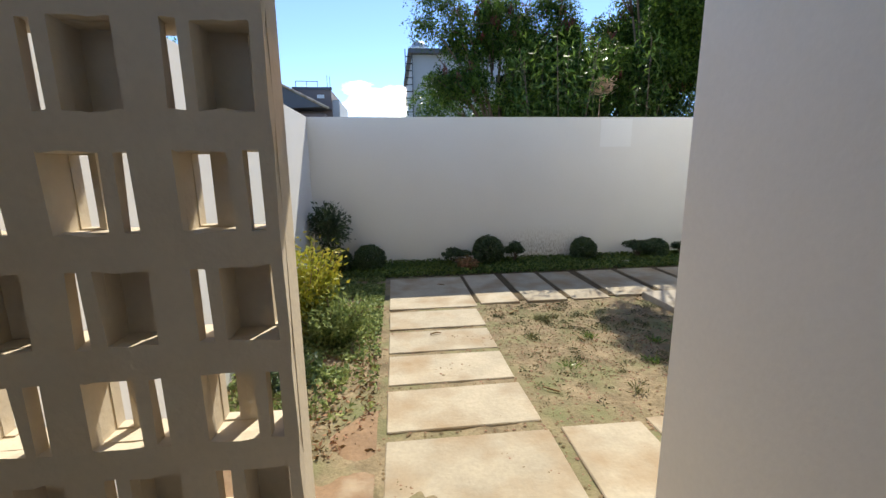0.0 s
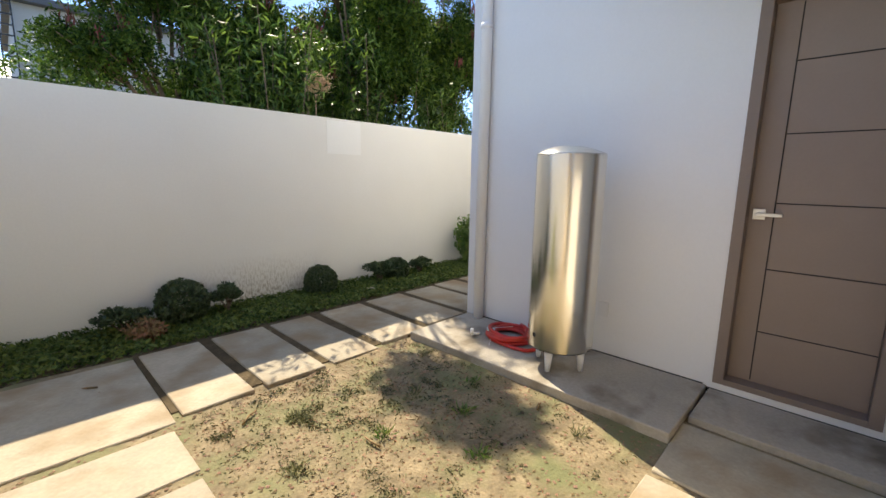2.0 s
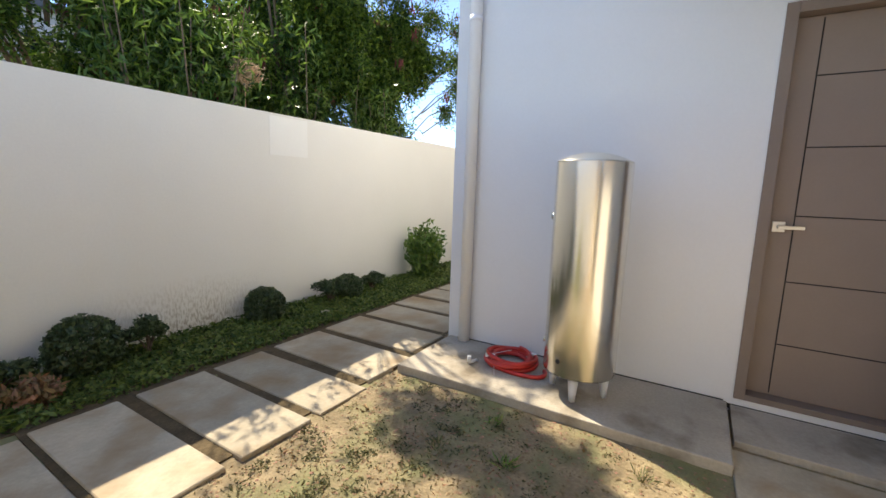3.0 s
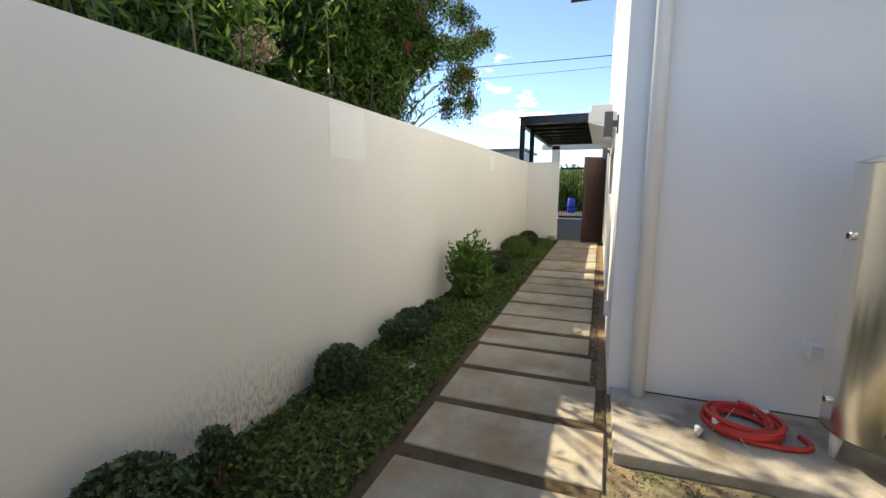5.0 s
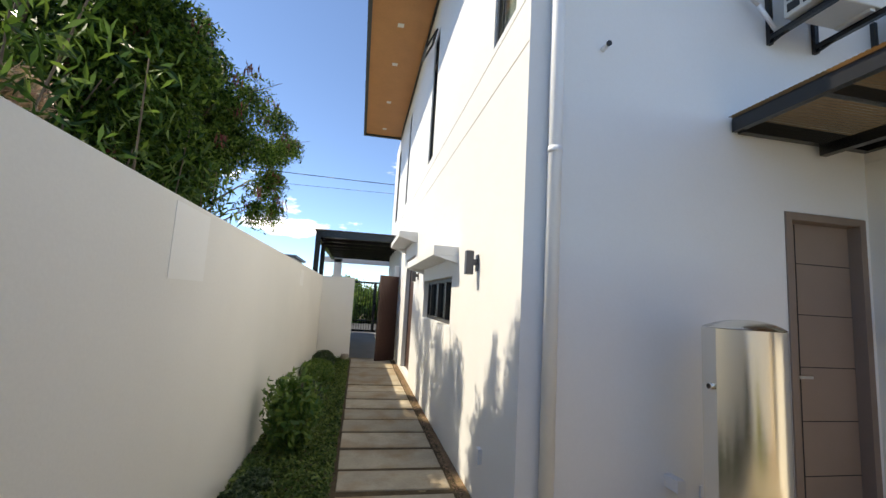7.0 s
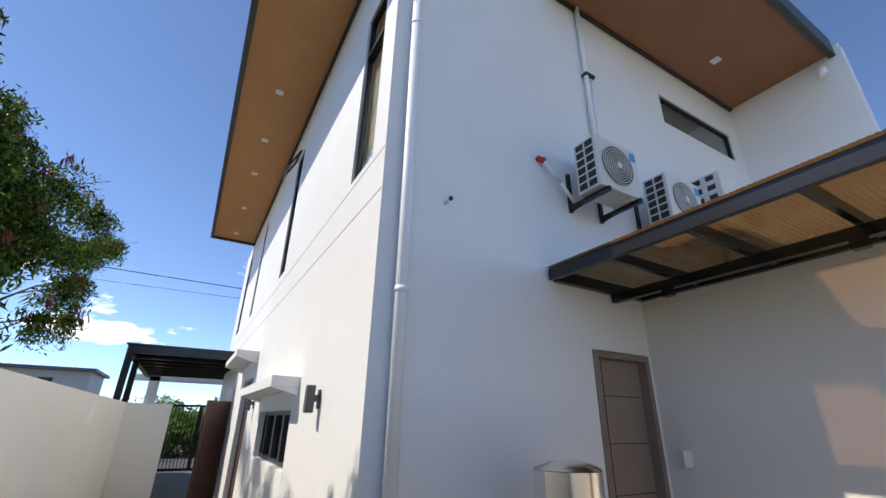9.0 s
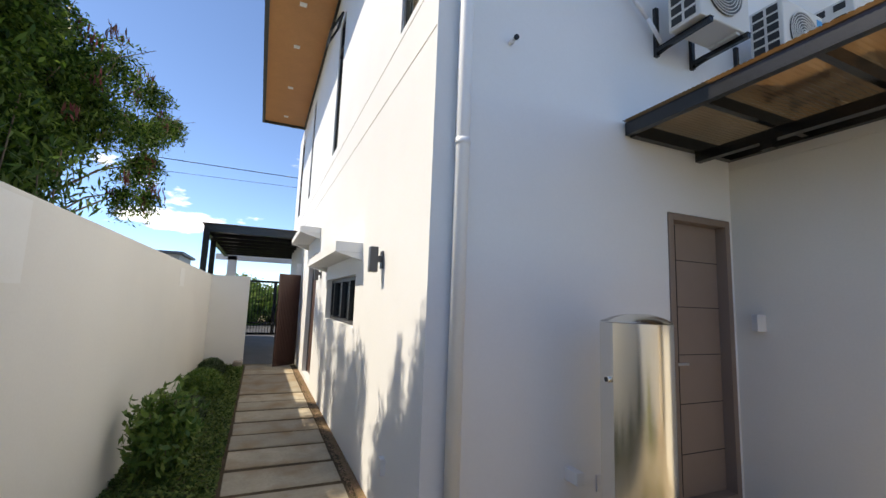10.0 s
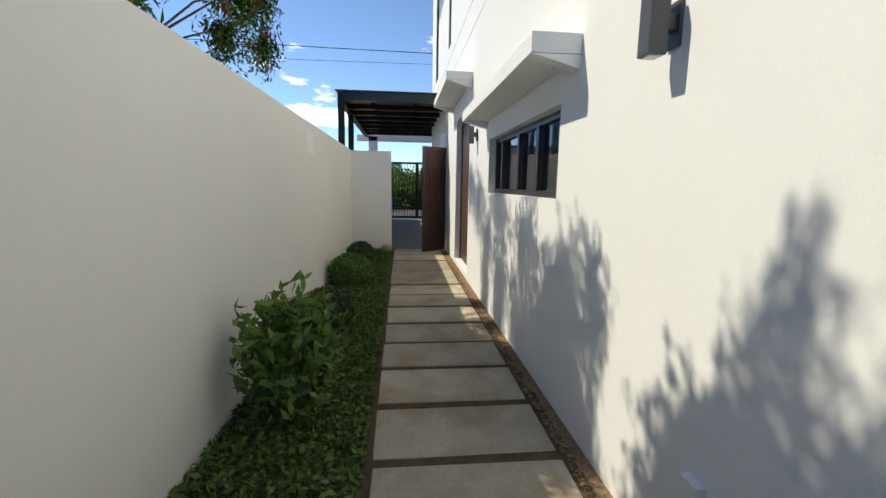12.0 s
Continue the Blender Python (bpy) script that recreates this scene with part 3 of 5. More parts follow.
# ---- back door ----
door = thing("door_1", (3.19, 1.6075, 0.1), "taupe flush door with dark grooves, closed", "door")
door["kind"] = "structure"
DW, DH = 0.365, 2.2
part("door_frame", boxes((0.0 - 0.012, 0.16, -DW, -DW + 0.055, 0, DH), (-0.012, 0.16, DW - 0.055, DW, 0, DH), (-0.012, 0.16, -DW + 0.055, DW - 0.055, DH - 0.055, DH), (-0.012, 0.16, -DW + 0.055, DW - 0.055, 0, 0.035), bevel=0.002), M_FRAME, door, "taupe painted door frame")
leaf = part("door_leaf", boxes((0.075, 0.115, -DW + 0.058, DW - 0.058, 0.038, DH - 0.058)), M_DOOR, door, "smooth taupe door leaf")
zs = (0.35, 0.72, 1.094, 1.467, 1.84)
part("groove", boxes((0.0715, 0.0745, DW - 0.175, DW - 0.169, 0.05, DH - 0.07)), M_GROOVE, leaf, "dark vertical groove")
for z in zs:
    part("groove", boxes((0.0715, 0.0745, -DW + 0.06, DW - 0.176, z - 0.003, z + 0.003)), M_GROOVE, leaf, "dark horizontal groove")
hd = part("door_handle", boxes((0.062, 0.0745, DW - 0.135, DW - 0.075, 1.0, 1.06), bevel=0.003), M_CHROME, door, "brushed metal lever handle")
part("lever", boxes((0.02, 0.062, DW - 0.112, DW - 0.096, 1.022, 1.038), (0.015, 0.03, DW - 0.215, DW - 0.096, 1.02, 1.04), bevel=0.003), M_CHROME, hd)

# ---- side door on the lane ----
sd = thing("door_2", (9.125, 3.96, 0.1), "dark framed side door under a white hood", "door")
sd["kind"] = "structure"
part("door_frame", boxes((-0.675, -0.6, -0.15, -0.08, 0, 2.23), (0.6, 0.675, -0.15, -0.08, 0, 2.23), (-0.6, 0.6, -0.15, -0.08, 2.15, 2.23)), M_WFRAME, sd, "black door frame")
part("door_leaf", boxes((-0.598, 0.598, -0.14, -0.095, 0.01, 2.145)), M_BROWNG, sd, "very dark brown door leaf")
part("door_handle", boxes((-0.54, -0.51, -0.095, -0.045, 0.9, 1.15), bevel=0.004), M_CHROME, sd)

# ---- downpipe at the corner ----
pipe = thing("downpipe", (3.14, 3.787, 0.07), "white round downpipe at the corner of the house", "downpipe")
part("pipe", tube(bmesh.new(), (0, 0, 0), (0, 0, 6.59), 0.044, 24), M_PVC, pipe)
for z in (2.47, 4.9):
    part("coupling", tube(bmesh.new(), (0, 0, z - 0.05), (0, 0, z - 0.01), 0.0475, 24), M_PVC, pipe)


# ---- air conditioners ----
def bracket(parent, w, d, y):
    b = boxes((-d - 0.03, -0.031, y - 0.018, y + 0.018, -0.035, 0.0), (-0.03, 0.0, y - 0.018, y + 0.018, -0.06, 0.36), (-d - 0.034, -0.031, y - 0.022, y + 0.022, 0.0, 0.004))
    tube(b, (-d * 0.35, y, -0.03), (-0.015, y, -0.055), 0.009, 6)
    return part("bracket", b, M_BLACK, parent, "black steel wall bracket")


def ac_unit(y0, y1, z0, z1, x0, x1, label, twin=False):
    t = thing("air_conditioner", (3.19, (y0 + y1) / 2, z0), label, "air conditioner", "air conditioners on the back wall")
    w, h, a, b = (y1 - y0) / 2, z1 - z0, x0 - 3.19, x1 - 3.19
    body = part("casing", boxes((a, b, -w, w, 0.02, h), bevel=0.012), M_ACW, t, "pale beige metal casing")
    part("foot", boxes((a + 0.02, b - 0.02, -w + 0.1, -w + 0.14, 0, 0.02)), M_ACW, t)
    part("foot", boxes((a + 0.02, b - 0.02, w - 0.14, w - 0.1, 0, 0.02)), M_ACW, t)
    rows_, cols = (6, 2)
    for i in range(rows_):
        for j in range(cols):
            zc, xc = 0.08 + (h - 0.14) * i / (rows_ - 1), a + (b - a) * (0.3 + 0.42 * j)
            part("side_slot", boxes((xc - 0.043, xc + 0.043, w + 0.001, w + 0.004, zc - 0.031, zc + 0.031)), M_ACG, body)
    r = min(w, h / 2) * 0.72
    yc, zc = 0.06 * w, h * 0.52
    fan = part("fan_guard", tube(bmesh.new(), (a - 0.012, yc, zc), (a - 0.001, yc, zc), r, 36), M_FAN, t, "round fan grille")
    for k in range(1, 9):
        ring = bmesh.new()
        rr = r * k / 8
        n = 28
        vs = [[ring.verts.new((x, yc + q * math.cos(2 * math.pi * i / n), zc + q * math.sin(2 * math.pi * i / n))) for i in range(n)] for x, q in ((a - 0.012, rr - 0.003), (a - 0.018, rr - 0.003), (a - 0.018, rr + 0.003), (a - 0.012, rr + 0.003))]
        for u, v in zip(vs, vs[1:]):
            for i in range(n):
                ring.faces.new((u[i], u[(i + 1) % n], v[(i + 1) % n], v[i]))
        part("guard_ring", ring, M_ACW, fan)
    part("hub", tube(bmesh.new(), (a - 0.024, yc, zc), (a - 0.012, yc, zc), r * 0.16, 18), M_ACW, fan)
    part("sticker", boxes((a - 0.004, a - 0.001, -w + 0.02, -w + 0.1, h - 0.14, h - 0.05)), M_BLUE, t, "small blue sticker")
    bracket(t, w, -a, w * 0.75), bracket(t, w, -a, -w * 0.75)
    return t


ac_unit(1.56, 2.125, 3.63, 4.19, 2.75, 3.01, "compact beige outdoor air conditioner beside the white drain hose")
ac_unit(0.52, 1.11, 3.58, 4.13, 2.75, 3.01, "compact beige outdoor air conditioner beside the larger one")
ac_unit(-0.78, 0.33, 3.6, 4.33, 2.6, 2.95, "larger beige outdoor air conditioner, third of the row")

con = thing("conduit", (3.17, 1.59, 4.17), "pair of white conduits rising from an air conditioner", "conduit")
part("pipe", tube(bmesh.new(), (-0.02, 0.0, 0), (-0.02, 0.0, 2.55), 0.028, 12), M_PVC, con)
part("pipe", tube(bmesh.new(), (-0.015, -0.075, -0.05), (-0.015, -0.075, 1.35), 0.018, 12), M_PVC, con)
part("clamp", boxes((-0.06, 0.015, -0.11, 0.04, 1.3, 1.335)), M_WFRAME, con, "black pipe clamp")
dr = thing("drain_hose", (3.17, 2.41, 4.02), "white drain hose with a red taped end", "hose")
bm = tube(bmesh.new(), (-0.03, 0, 0), (-0.05, -0.2, -0.2), 0.016, 8)
tube(bm, (-0.05, -0.2, -0.2), (-0.05, -0.34, -0.36), 0.016, 8)
part("pipe", bm, M_PVC, dr)
part("red_cap", tube(bmesh.new(), (0.01, 0.03, 0.03), (-0.04, -0.02, -0.01), 0.03, 10), M_RED, dr, "red tape on the hose end")
vb = thing("vent_stub", (3.19, 3.43, 3.29), "short white pipe stub with a dark end", "pipe")
part("pipe", tube(bmesh.new(), (0.0, 0, 0), (-0.07, 0, 0.0), 0.016, 10), M_PVC, vb)
part("end", tube(bmesh.new(), (-0.07, 0, 0), (-0.085, 0, 0.0), 0.018, 10), M_WFRAME, vb)

# ---- canopy over the back entrance ----
can = thing("canopy", (3.17, 2.42, 2.83), "steel canopy with bronze translucent roofing", "canopy")
CL = -4.15
part("edge_beam", boxes((CL, 0, -0.05, 0.0, 0.0, 0.1)), M_BLACK, can, "black steel edge beam")
part("wall_beam", boxes((-0.05, 0, -1.2, -0.05, -0.01, 0.09)), M_BLACK, can)
part("back_beam", boxes((CL, -0.05, -1.2, -1.15, -0.01, 0.09)), M_BLACK, can)
part("under_beam", boxes((CL, -0.02, -0.80, -0.74, -0.09, -0.012)), M_BLACK, can)
for x in (-0.55, -1.75, -2.95):
    part("hanger", boxes((x - 0.04, x + 0.04, -0.79, -0.73, -0.15, -0.092)), M_BLACK, can, "short black beam stub")
for i in range(1, 7):
    x = CL * i / 7
    part("rafter", boxes((x - 0.02, x + 0.02, -1.15, -0.05, 0.0, 0.08)), M_BLACK, can)
bm = bmesh.new()
n = 400
vs = [[bm.verts.new((CL * i / n, y, 0.108 + 0.003 * math.sin(i * 2.1))) for y in (-1.2, 0.03)] for i in range(n + 1)]
for a, b in zip(vs, vs[1:]):
    bm.faces.new((a[0], a[1], b[1], b[0])).smooth = True
part("roof_sheet", bm, M_POLY, can, "ribbed bronze translucent roofing sheet")

# ---- small fittings ----
def outlet(loc, size, axis, label, depth=0.012):
    t = thing("outlet_cover", loc, label, "outlet")
    s = size / 2
    d = (0, depth, -s, s) if axis == "x" else (-s, s, 0, depth)
    b = boxes((-d[1] if axis == "x" else d[0], d[0] if axis == "x" else d[1], d[2] if axis == "x" else 0, d[3], -s * 1.4, s * 1.4), bevel=0.002)
    part("plate", b, M_PLASTIC, t)
    return t


outlet((3.19, 2.68, 0.395), 0.075, "x", "white outlet cover low on the back wall")
outlet((3.88, 3.96, 0.40), 0.075, "y", "white outlet box low on the lane wall", 0.035)
ob_ = thing("outlet_box", (3.0, 1.2, 1.4), "white weatherproof socket box with its lid ajar", "outlet")
part("box", boxes((-0.04, 0.04, 0, 0.05, 0, 0.13), bevel=0.004), M_PLASTIC, ob_)
part("lid", boxes((-0.045, -0.037, 0.05, 0.12, 0.0, 0.13)), M_PLASTIC, ob_)
vp = thing("pipe_elbow", (1.95, -1.98, 6.35), "white pipe elbow under the eave", "pipe")
part("pipe", tube(tube(bmesh.new(), (0, 0, 0), (0, 0.12, 0), 0.05, 14), (0, 0.1, 0.02), (0, 0.1, -0.1), 0.05, 14), M_PVC, vp)

jb = thing("junction_box", (3.19, 2.945, 0.45), "small white box fixed low on the back wall", "junction box")
part("box", boxes((-0.12, 0.0, -0.03, 0.03, 0, 0.075), bevel=0.004), M_PLASTIC, jb)

# ---- steel tank on legs ----
tank = thing("water_tank", (2.79, 2.795, 0.07), "tall polished stainless steel water tank on three legs", "water tank")
def tank_outline(n=28):
    """A bowed front, two short flat sides and a flat back."""
    half, depth, side = 0.205, 0.172, 0.1
    rr = (half * half + depth * depth) / (2 * depth)
    end = math.asin(half / rr)
    front = [(-0.045 - depth + rr - rr * math.cos(a), -rr * math.sin(a)) for a in np.linspace(-end, end, n + 1)]
    return front, [(-0.045 + side, -half), (-0.045 + side, half)]


def tank_shell(front, back, z0, z1, z2):
    bm = bmesh.new()

    def panel(pts, smooth):
        lo = [bm.verts.new((x, y, z0)) for x, y in pts]
        hi = [bm.verts.new((x, y, z1)) for x, y in pts]
        for k in range(len(pts) - 1):
            bm.faces.new((lo[k], lo[k + 1], hi[k + 1], hi[k])).smooth = smooth
    panel(front, True)
    for p, q in ((front[-1], back[0]), (back[0], back[1]), (back[1], front[0])):
        panel([p, q], False)
    ring = front + back
    for z, top, sign in ((z1, z2, 1), (z0, z0 - 0.008, -1)):
        prev = None
        for s_ in (1.012, 1.0, 0.9, 0.7, 0.45, 0.2):
            zz = z + 0.004 * sign if s_ > 1 else z + (top - z) * (1 - s_ ** 2.4) + 0.006 * sign
            cur = [bm.verts.new((-0.06 + (x + 0.06) * s_, y * s_, zz)) for x, y in ring]
            if prev:
                for k in range(len(ring)):
                    m = (k + 1) % len(ring)
                    bm.faces.new((prev[k], prev[m], cur[m], cur[k])).smooth = True
            prev = cur
        bm.faces.new(prev)
    return bm


front_, back_ = tank_outline()
part("shell", tank_shell(front_, back_, 0.155, 1.386, 1.435), M_STEEL, tank)
for x, y in ((-0.155, -0.01), (0.0, -0.15), (0.0, 0.15)):
    leg = bmesh.new()
    tube(leg, (x, y, 0.152), (x * 1.05, y * 1.05, 0.0), 0.034, 4, 0.017)
    part("leg", leg, M_ROD, tank, "short tapered metal leg")
for x, y, z, d in ((-0.01, 0.205, 1.07, Vector((0, 1, 0))), (-0.005, 0.205, 0.29, Vector((0, 1, 0))), (-0.186, 0.07, 0.24, Vector((-0.95, 0.31, 0)))):
    c = Vector((x, y, z))
    f = part("port", tube(bmesh.new(), c - d * 0.012, c + d * 0.018, 0.02, 14), M_STEEL, tank, "threaded metal port")
    part("bore", tube(bmesh.new(), c + d * 0.0185, c + d * 0.0195, 0.014, 14), M_GROOVE, f)
for y, z in ((0.02, 1.27), (-0.02, 1.25), (-0.045, 1.16)):
    part("rivet", tube(bmesh.new(), (-0.19, y, z), (-0.1995, y, z), 0.004, 6), M_BROWNG, tank, "small rusty rivet spot")

# ---- hose coil ----
hose = thing("hose_coil", (2.93, 3.29, 0.07), "coiled bright red garden hose on the concrete ledge", "hose")
hb = bmesh.new()
pts = []
for i in range(420):
    a = i * 2 * math.pi / 60
    k = i / 60
    r = 0.145 + 0.03 * math.sin(k * 2.4)
    pts.append(Vector((r * math.cos(a) + 0.01 * math.sin(k * 3), r * math.sin(a) * 1.02, 0.014 + 0.0075 * k * (1 + 0.3 * math.sin(a * 1.3 + k)))))
a0 = pts[0]
tail = [Vector((0.02, -0.12, 0.02)) + Vector((-0.02 - 0.14 * s + 0.02 * math.sin(s * 5), -0.10 - 0.16 * s + 0.05 * math.sin(s * 3), 0)) for s in np.linspace(1, 0, 24)]
ring_pts = tail + pts
prev = None
for i, p in enumerate(ring_pts):
    if i < 24:
        continue
    t = (ring_pts[min(i + 1, len(ring_pts) - 1)] - ring_pts[i - 1]).normalized()
    s = t.cross(Vector((0, 0, 1))).normalized()
    u = s.cross(t)
    ring = [hb.verts.new(p + 0.0145 * (s * math.cos(k * math.pi / 4) + u * math.sin(k * math.pi / 4))) for k in range(8)]
    if prev:
        for k in range(8):
            hb.faces.new((prev[k], prev[(k + 1) % 8], ring[(k + 1) % 8], ring[k])).smooth = True
    prev = ring
part("tube", hb, M_RED, hose)
hb = bmesh.new()
prev = None
for s in np.linspace(0, 1, 30):
    s = float(s)
    b0, b1, b2, b3 = Vector((-0.165, -0.02, 0.015)), Vector((-0.19, -0.24, 0.015)), Vector((-0.13, -0.31, 0.015)), Vector((-0.02, -0.25, 0.015))
    p = (1 - s) ** 3 * b0 + 3 * s * (1 - s) ** 2 * b1 + 3 * s * s * (1 - s) * b2 + s ** 3 * b3
    t = ((1 - s) ** 2 * (b1 - b0) + 2 * s * (1 - s) * (b2 - b1) + s * s * (b3 - b2)).normalized()
    sd_ = t.cross(Vector((0, 0, 1)))
    ring = [hb.verts.new(p + 0.0145 * (sd_ * math.cos(k * math.pi / 4) + Vector((0, 0, 1)) * math.sin(k * math.pi / 4))) for k in range(8)]
    if prev:
        for k in range(8):
            hb.faces.new((prev[k], prev[(k + 1) % 8], ring[(k + 1) % 8], ring[k])).smooth = True
    prev = ring
part("loose_end", hb, M_RED, hose)
for a in (2.2, 5.4):
    c = Vector((0.15 * math.cos(a), 0.15 * math.sin(a), 0.06))
    part("tie", boxes((c.x - 0.012, c.x + 0.012, c.y - 0.035, c.y + 0.035, 0.008, 0.075), bevel=0.004), M_PLASTIC, hose, "white tape round the coil")
part("string", tube(tube(bmesh.new(), (-0.09, 0.1, 0.08), (0.06, 0.02, 0.075), 0.002, 5), (-0.09, 0.1, 0.08), (-0.24, 0.02, 0.004), 0.002, 5), M_PLASTIC, hose, "loose white string")
tap = thing("hose_nozzle", (2.75, 3.53, 0.07), "small white pipe fitting lying on the ledge", "fitting")
part("fitting", tube(tube(bmesh.new(), (0, 0, 0.014), (0.06, -0.03, 0.014), 0.012, 10), (0, 0, 0.014), (0, 0, 0.06), 0.014, 10), M_PLASTIC, tap)

# ---- concrete ledge and steps ----
solid("ledge", boxes((2.46, 3.187, 2.0, 3.94, -0.05, 0.07), bevel=0.008), M_CONC, "grey concrete ledge along the back wall")
solid("step", boxes((2.74, 3.187, 1.203, 1.985, -0.05, 0.055), bevel=0.006), M_CONC, "grey concrete step below the door")

bm = bmesh.new()
for k in range(26):
    y = 1.22 + 0.1 * k
    w_ = 0.004 + 0.008 * max(0.0, noise.noise(Vector((y * 2.3, 1.0, 0.0))))
    box(bm, 3.187 - w_, 3.1885, y, y + 0.1, 0.03, 0.0745 if y > 2.0 else 0.058)
solid("joint", bm, M_GROOVE, "dark uneven joint between ledge and wall")

# ---- brown steel side gate, open ----
gt_ = thing("side_gate", (11.17, 4.0, 0.03), "dark brown ribbed steel gate leaf standing ajar", "gate", rz=124)
part("gate_frame", boxes((0, 0.05, -0.02, 0.02, 0, 2.0), (0.5, 0.55, -0.02, 0.02, 0, 2.0), (0.05, 0.5, -0.02, 0.02, 0, 0.05), (0.05, 0.5, -0.02, 0.02, 1.95, 2.0)), M_BROWNG, gt_)
for i in range(11):
    part("slat", boxes((0.055 + i * 0.04, 0.085 + i * 0.04, -0.015, 0.015, 0.05, 1.95)), M_BROWNG, gt_)
gp_ = thing("gate_post", (11.3, 4.04, 0.0), "slim white gate post against the house wall", "post")
part("post", boxes((-0.05, 0.05, -0.07, 0.05, 0, 2.3)), M_WHITE, gp_)

# ---- carport ----
cp = thing("carport", (11.45, 6.02, 0), "dark steel carport with rafters and translucent roofing", "carport")
for x, z in ((0, 3.05), (1.6, 3.0)):
    part("post", boxes((x - 0.05, x + 0.05, -0.06, 0.06, 0, z)), M_BLACK, cp, "black steel post")
part("front_beam", boxes((-0.05, 0.05, -3.9, -0.06, 2.9, 3.07)), M_BLACK, cp)
part("side_beam", boxes((0.05, 6.2, -0.06, 0.06, 2.86, 3.02)), M_BLACK, cp)
for i in range(7):
    part("rafter", boxes((0.8 * i + 0.75, 0.8 * i + 0.81, -3.9, -0.06, 2.88, 2.98)), M_BLACK, cp)
for i in range(3):
    part("purlin", boxes((0.05, 6.2, -0.6 - i * 0.9, -0.54 - i * 0.9, 2.981, 3.02)), M_BLACK, cp)
part("roof_sheet", boxes((-0.1, 6.3, -3.9, 0.1, 3.072, 3.087)), M_BROWNG, cp, "dark brown roofing sheet")
for y in (5.85, 1.5):
    col_ = thing("column", (18.3, y, 0), "white square column at the street end of the carport", "column", "carport columns")
    part("shaft", boxes((-0.15, 0.15, -0.15, 0.15, 0, 2.95)), M_WHITE, col_)
solid("beam", boxes((18.15, 18.45, 1.0, 6.4, 2.8, 3.0)), M_WHITE, "white concrete beam over the gate")
gate = thing("street_gate", (18.3, 3.75, 0.0), "black steel street gate with vertical bars", "gate")
part("gate_frame", boxes((-0.03, 0.03, -1.85, 1.9, 0.08, 0.16), (-0.03, 0.03, -1.85, 1.9, 2.02, 2.1), (-0.03, 0.03, 0.5, 0.6, 0.16, 2.02), (-0.02, 0.02, -1.85, 1.9, 0.5, 0.54)), M_BLACK, gate)
for i in range(38):
    part("bar", boxes((-0.012, 0.012, -1.82 + i * 0.1, -1.8 + i * 0.1, 0.16, 2.02)), M_BLACK, gate)
drum = thing("drum", (23.7, 5.5, -0.03), "blue plastic drum across the street", "drum")
part("drum_body", lathe([(0, 0), (0.19, 0), (0.21, 0.1), (0.21, 0.4), (0.22, 0.42), (0.21, 0.45), (0.2, 0.7), (0.18, 0.74), (0, 0.74)], 24), M_BLUEP, drum)

blk = thing("stone_block", (10.9, 5.14, 0.02), "rough pale grey stone block at the foot of the gate wall", "stone block")
part("block", boxes((-0.12, 0.12, -0.09, 0.09, 0, 0.14), bevel=0.03), M_CONC, blk)

# ---- neighbouring buildings ----
nb = thing("apartment_building", (0.85, 16.0, 0), "grey-white flat-roofed building behind the trees", "building")
part("wall", boxes((0, 7.5, 0, 6, 0, 5.15)), M_GREYB, nb)
part("roof", boxes((-0.15, 7.7, -0.25, 6.2, 5.15, 5.3)), M_ROOFD, nb, "dark roof edge")
for x, z in ((1.1, 3.6), (3.0, 3.6), (5.0, 3.6)):
    wdw = part("window", boxes((x, x + 0.8, -0.03, 0.0, z, z + 0.9)), M_WFRAME, nb, "dark window")
    part("pane", boxes((x + 0.05, x + 0.75, -0.036, -0.0301, z + 0.05, z + 0.85)), M_GLASS, wdw)
ld = thing("ladder", (0.7, 15.85, 0), "black steel roof ladder on the grey building", "ladder")
part("rail", boxes((-0.12, -0.09, 0, 0.03, 0, 5.3)), M_BLACK, ld)
part("rail", boxes((0.12, 0.15, 0, 0.03, 0, 5.3)), M_BLACK, ld)
for i in range(22):
    part("rung", boxes((-0.09, 0.12, 0, 0.03, 0.2 + i * 0.23, 0.23 + i * 0.23)), M_BLACK, ld)
wtk = thing("roof_tank", (1.1, 16.3, 5.3), "small round steel roof tank", "tank")
part("tank_body", lathe([(0, 0), (0.3, 0), (0.3, 0.15), (0.2, 0.32), (0, 0.36)], 20), M_CHROME, wtk)

rh = thing("row_house", (-10.5, 25.0, 0), "neighbouring row house with a dark pitched roof", "house")
part("wall", boxes((0, 6.9, 0, 6, 0, 4.2)), M_BRNB, rh)
bm = bmesh.new()
v = [bm.verts.new(c) for c in ((-1, -0.5, 4.2), (7.2, -0.5, 4.5), (2.2, -0.5, 7.0), (-1, 7, 4.2), (7.2, 7, 4.5), (2.2, 7, 7.0))]
for f in ((0, 1, 2), (3, 5, 4), (0, 2, 5, 3), (1, 4, 5, 2), (0, 3, 4, 1)):
    bm.faces.new([v[i] for i in f])
part("roof", bm, M_ROOFD, rh, "dark sheet roof")
part("gutter", tube(bmesh.new(), (2.2, -0.56, 6.9), (7.2, -0.56, 4.42), 0.07, 8), M_CONC, rh, "pale gutter along the sloping eave")
for x in (2.6, 4.2):
    part("window", boxes((x, x + 0.9, -0.03, 0.0, 3.1, 3.95)), M_WFRAME, rh, "dark window")
nh = thing("terrace_house", (-5.4, 26.0, 0), "brown neighbouring terrace house with a flat roof", "house")
part("wall", boxes((0, 2.1, 0, 5, 0, 5.6)), M_BRNB, nh)
part("side_wall", boxes((2.1, 2.5, 0.2, 5, 0, 5.1)), M_GREYB, nh)
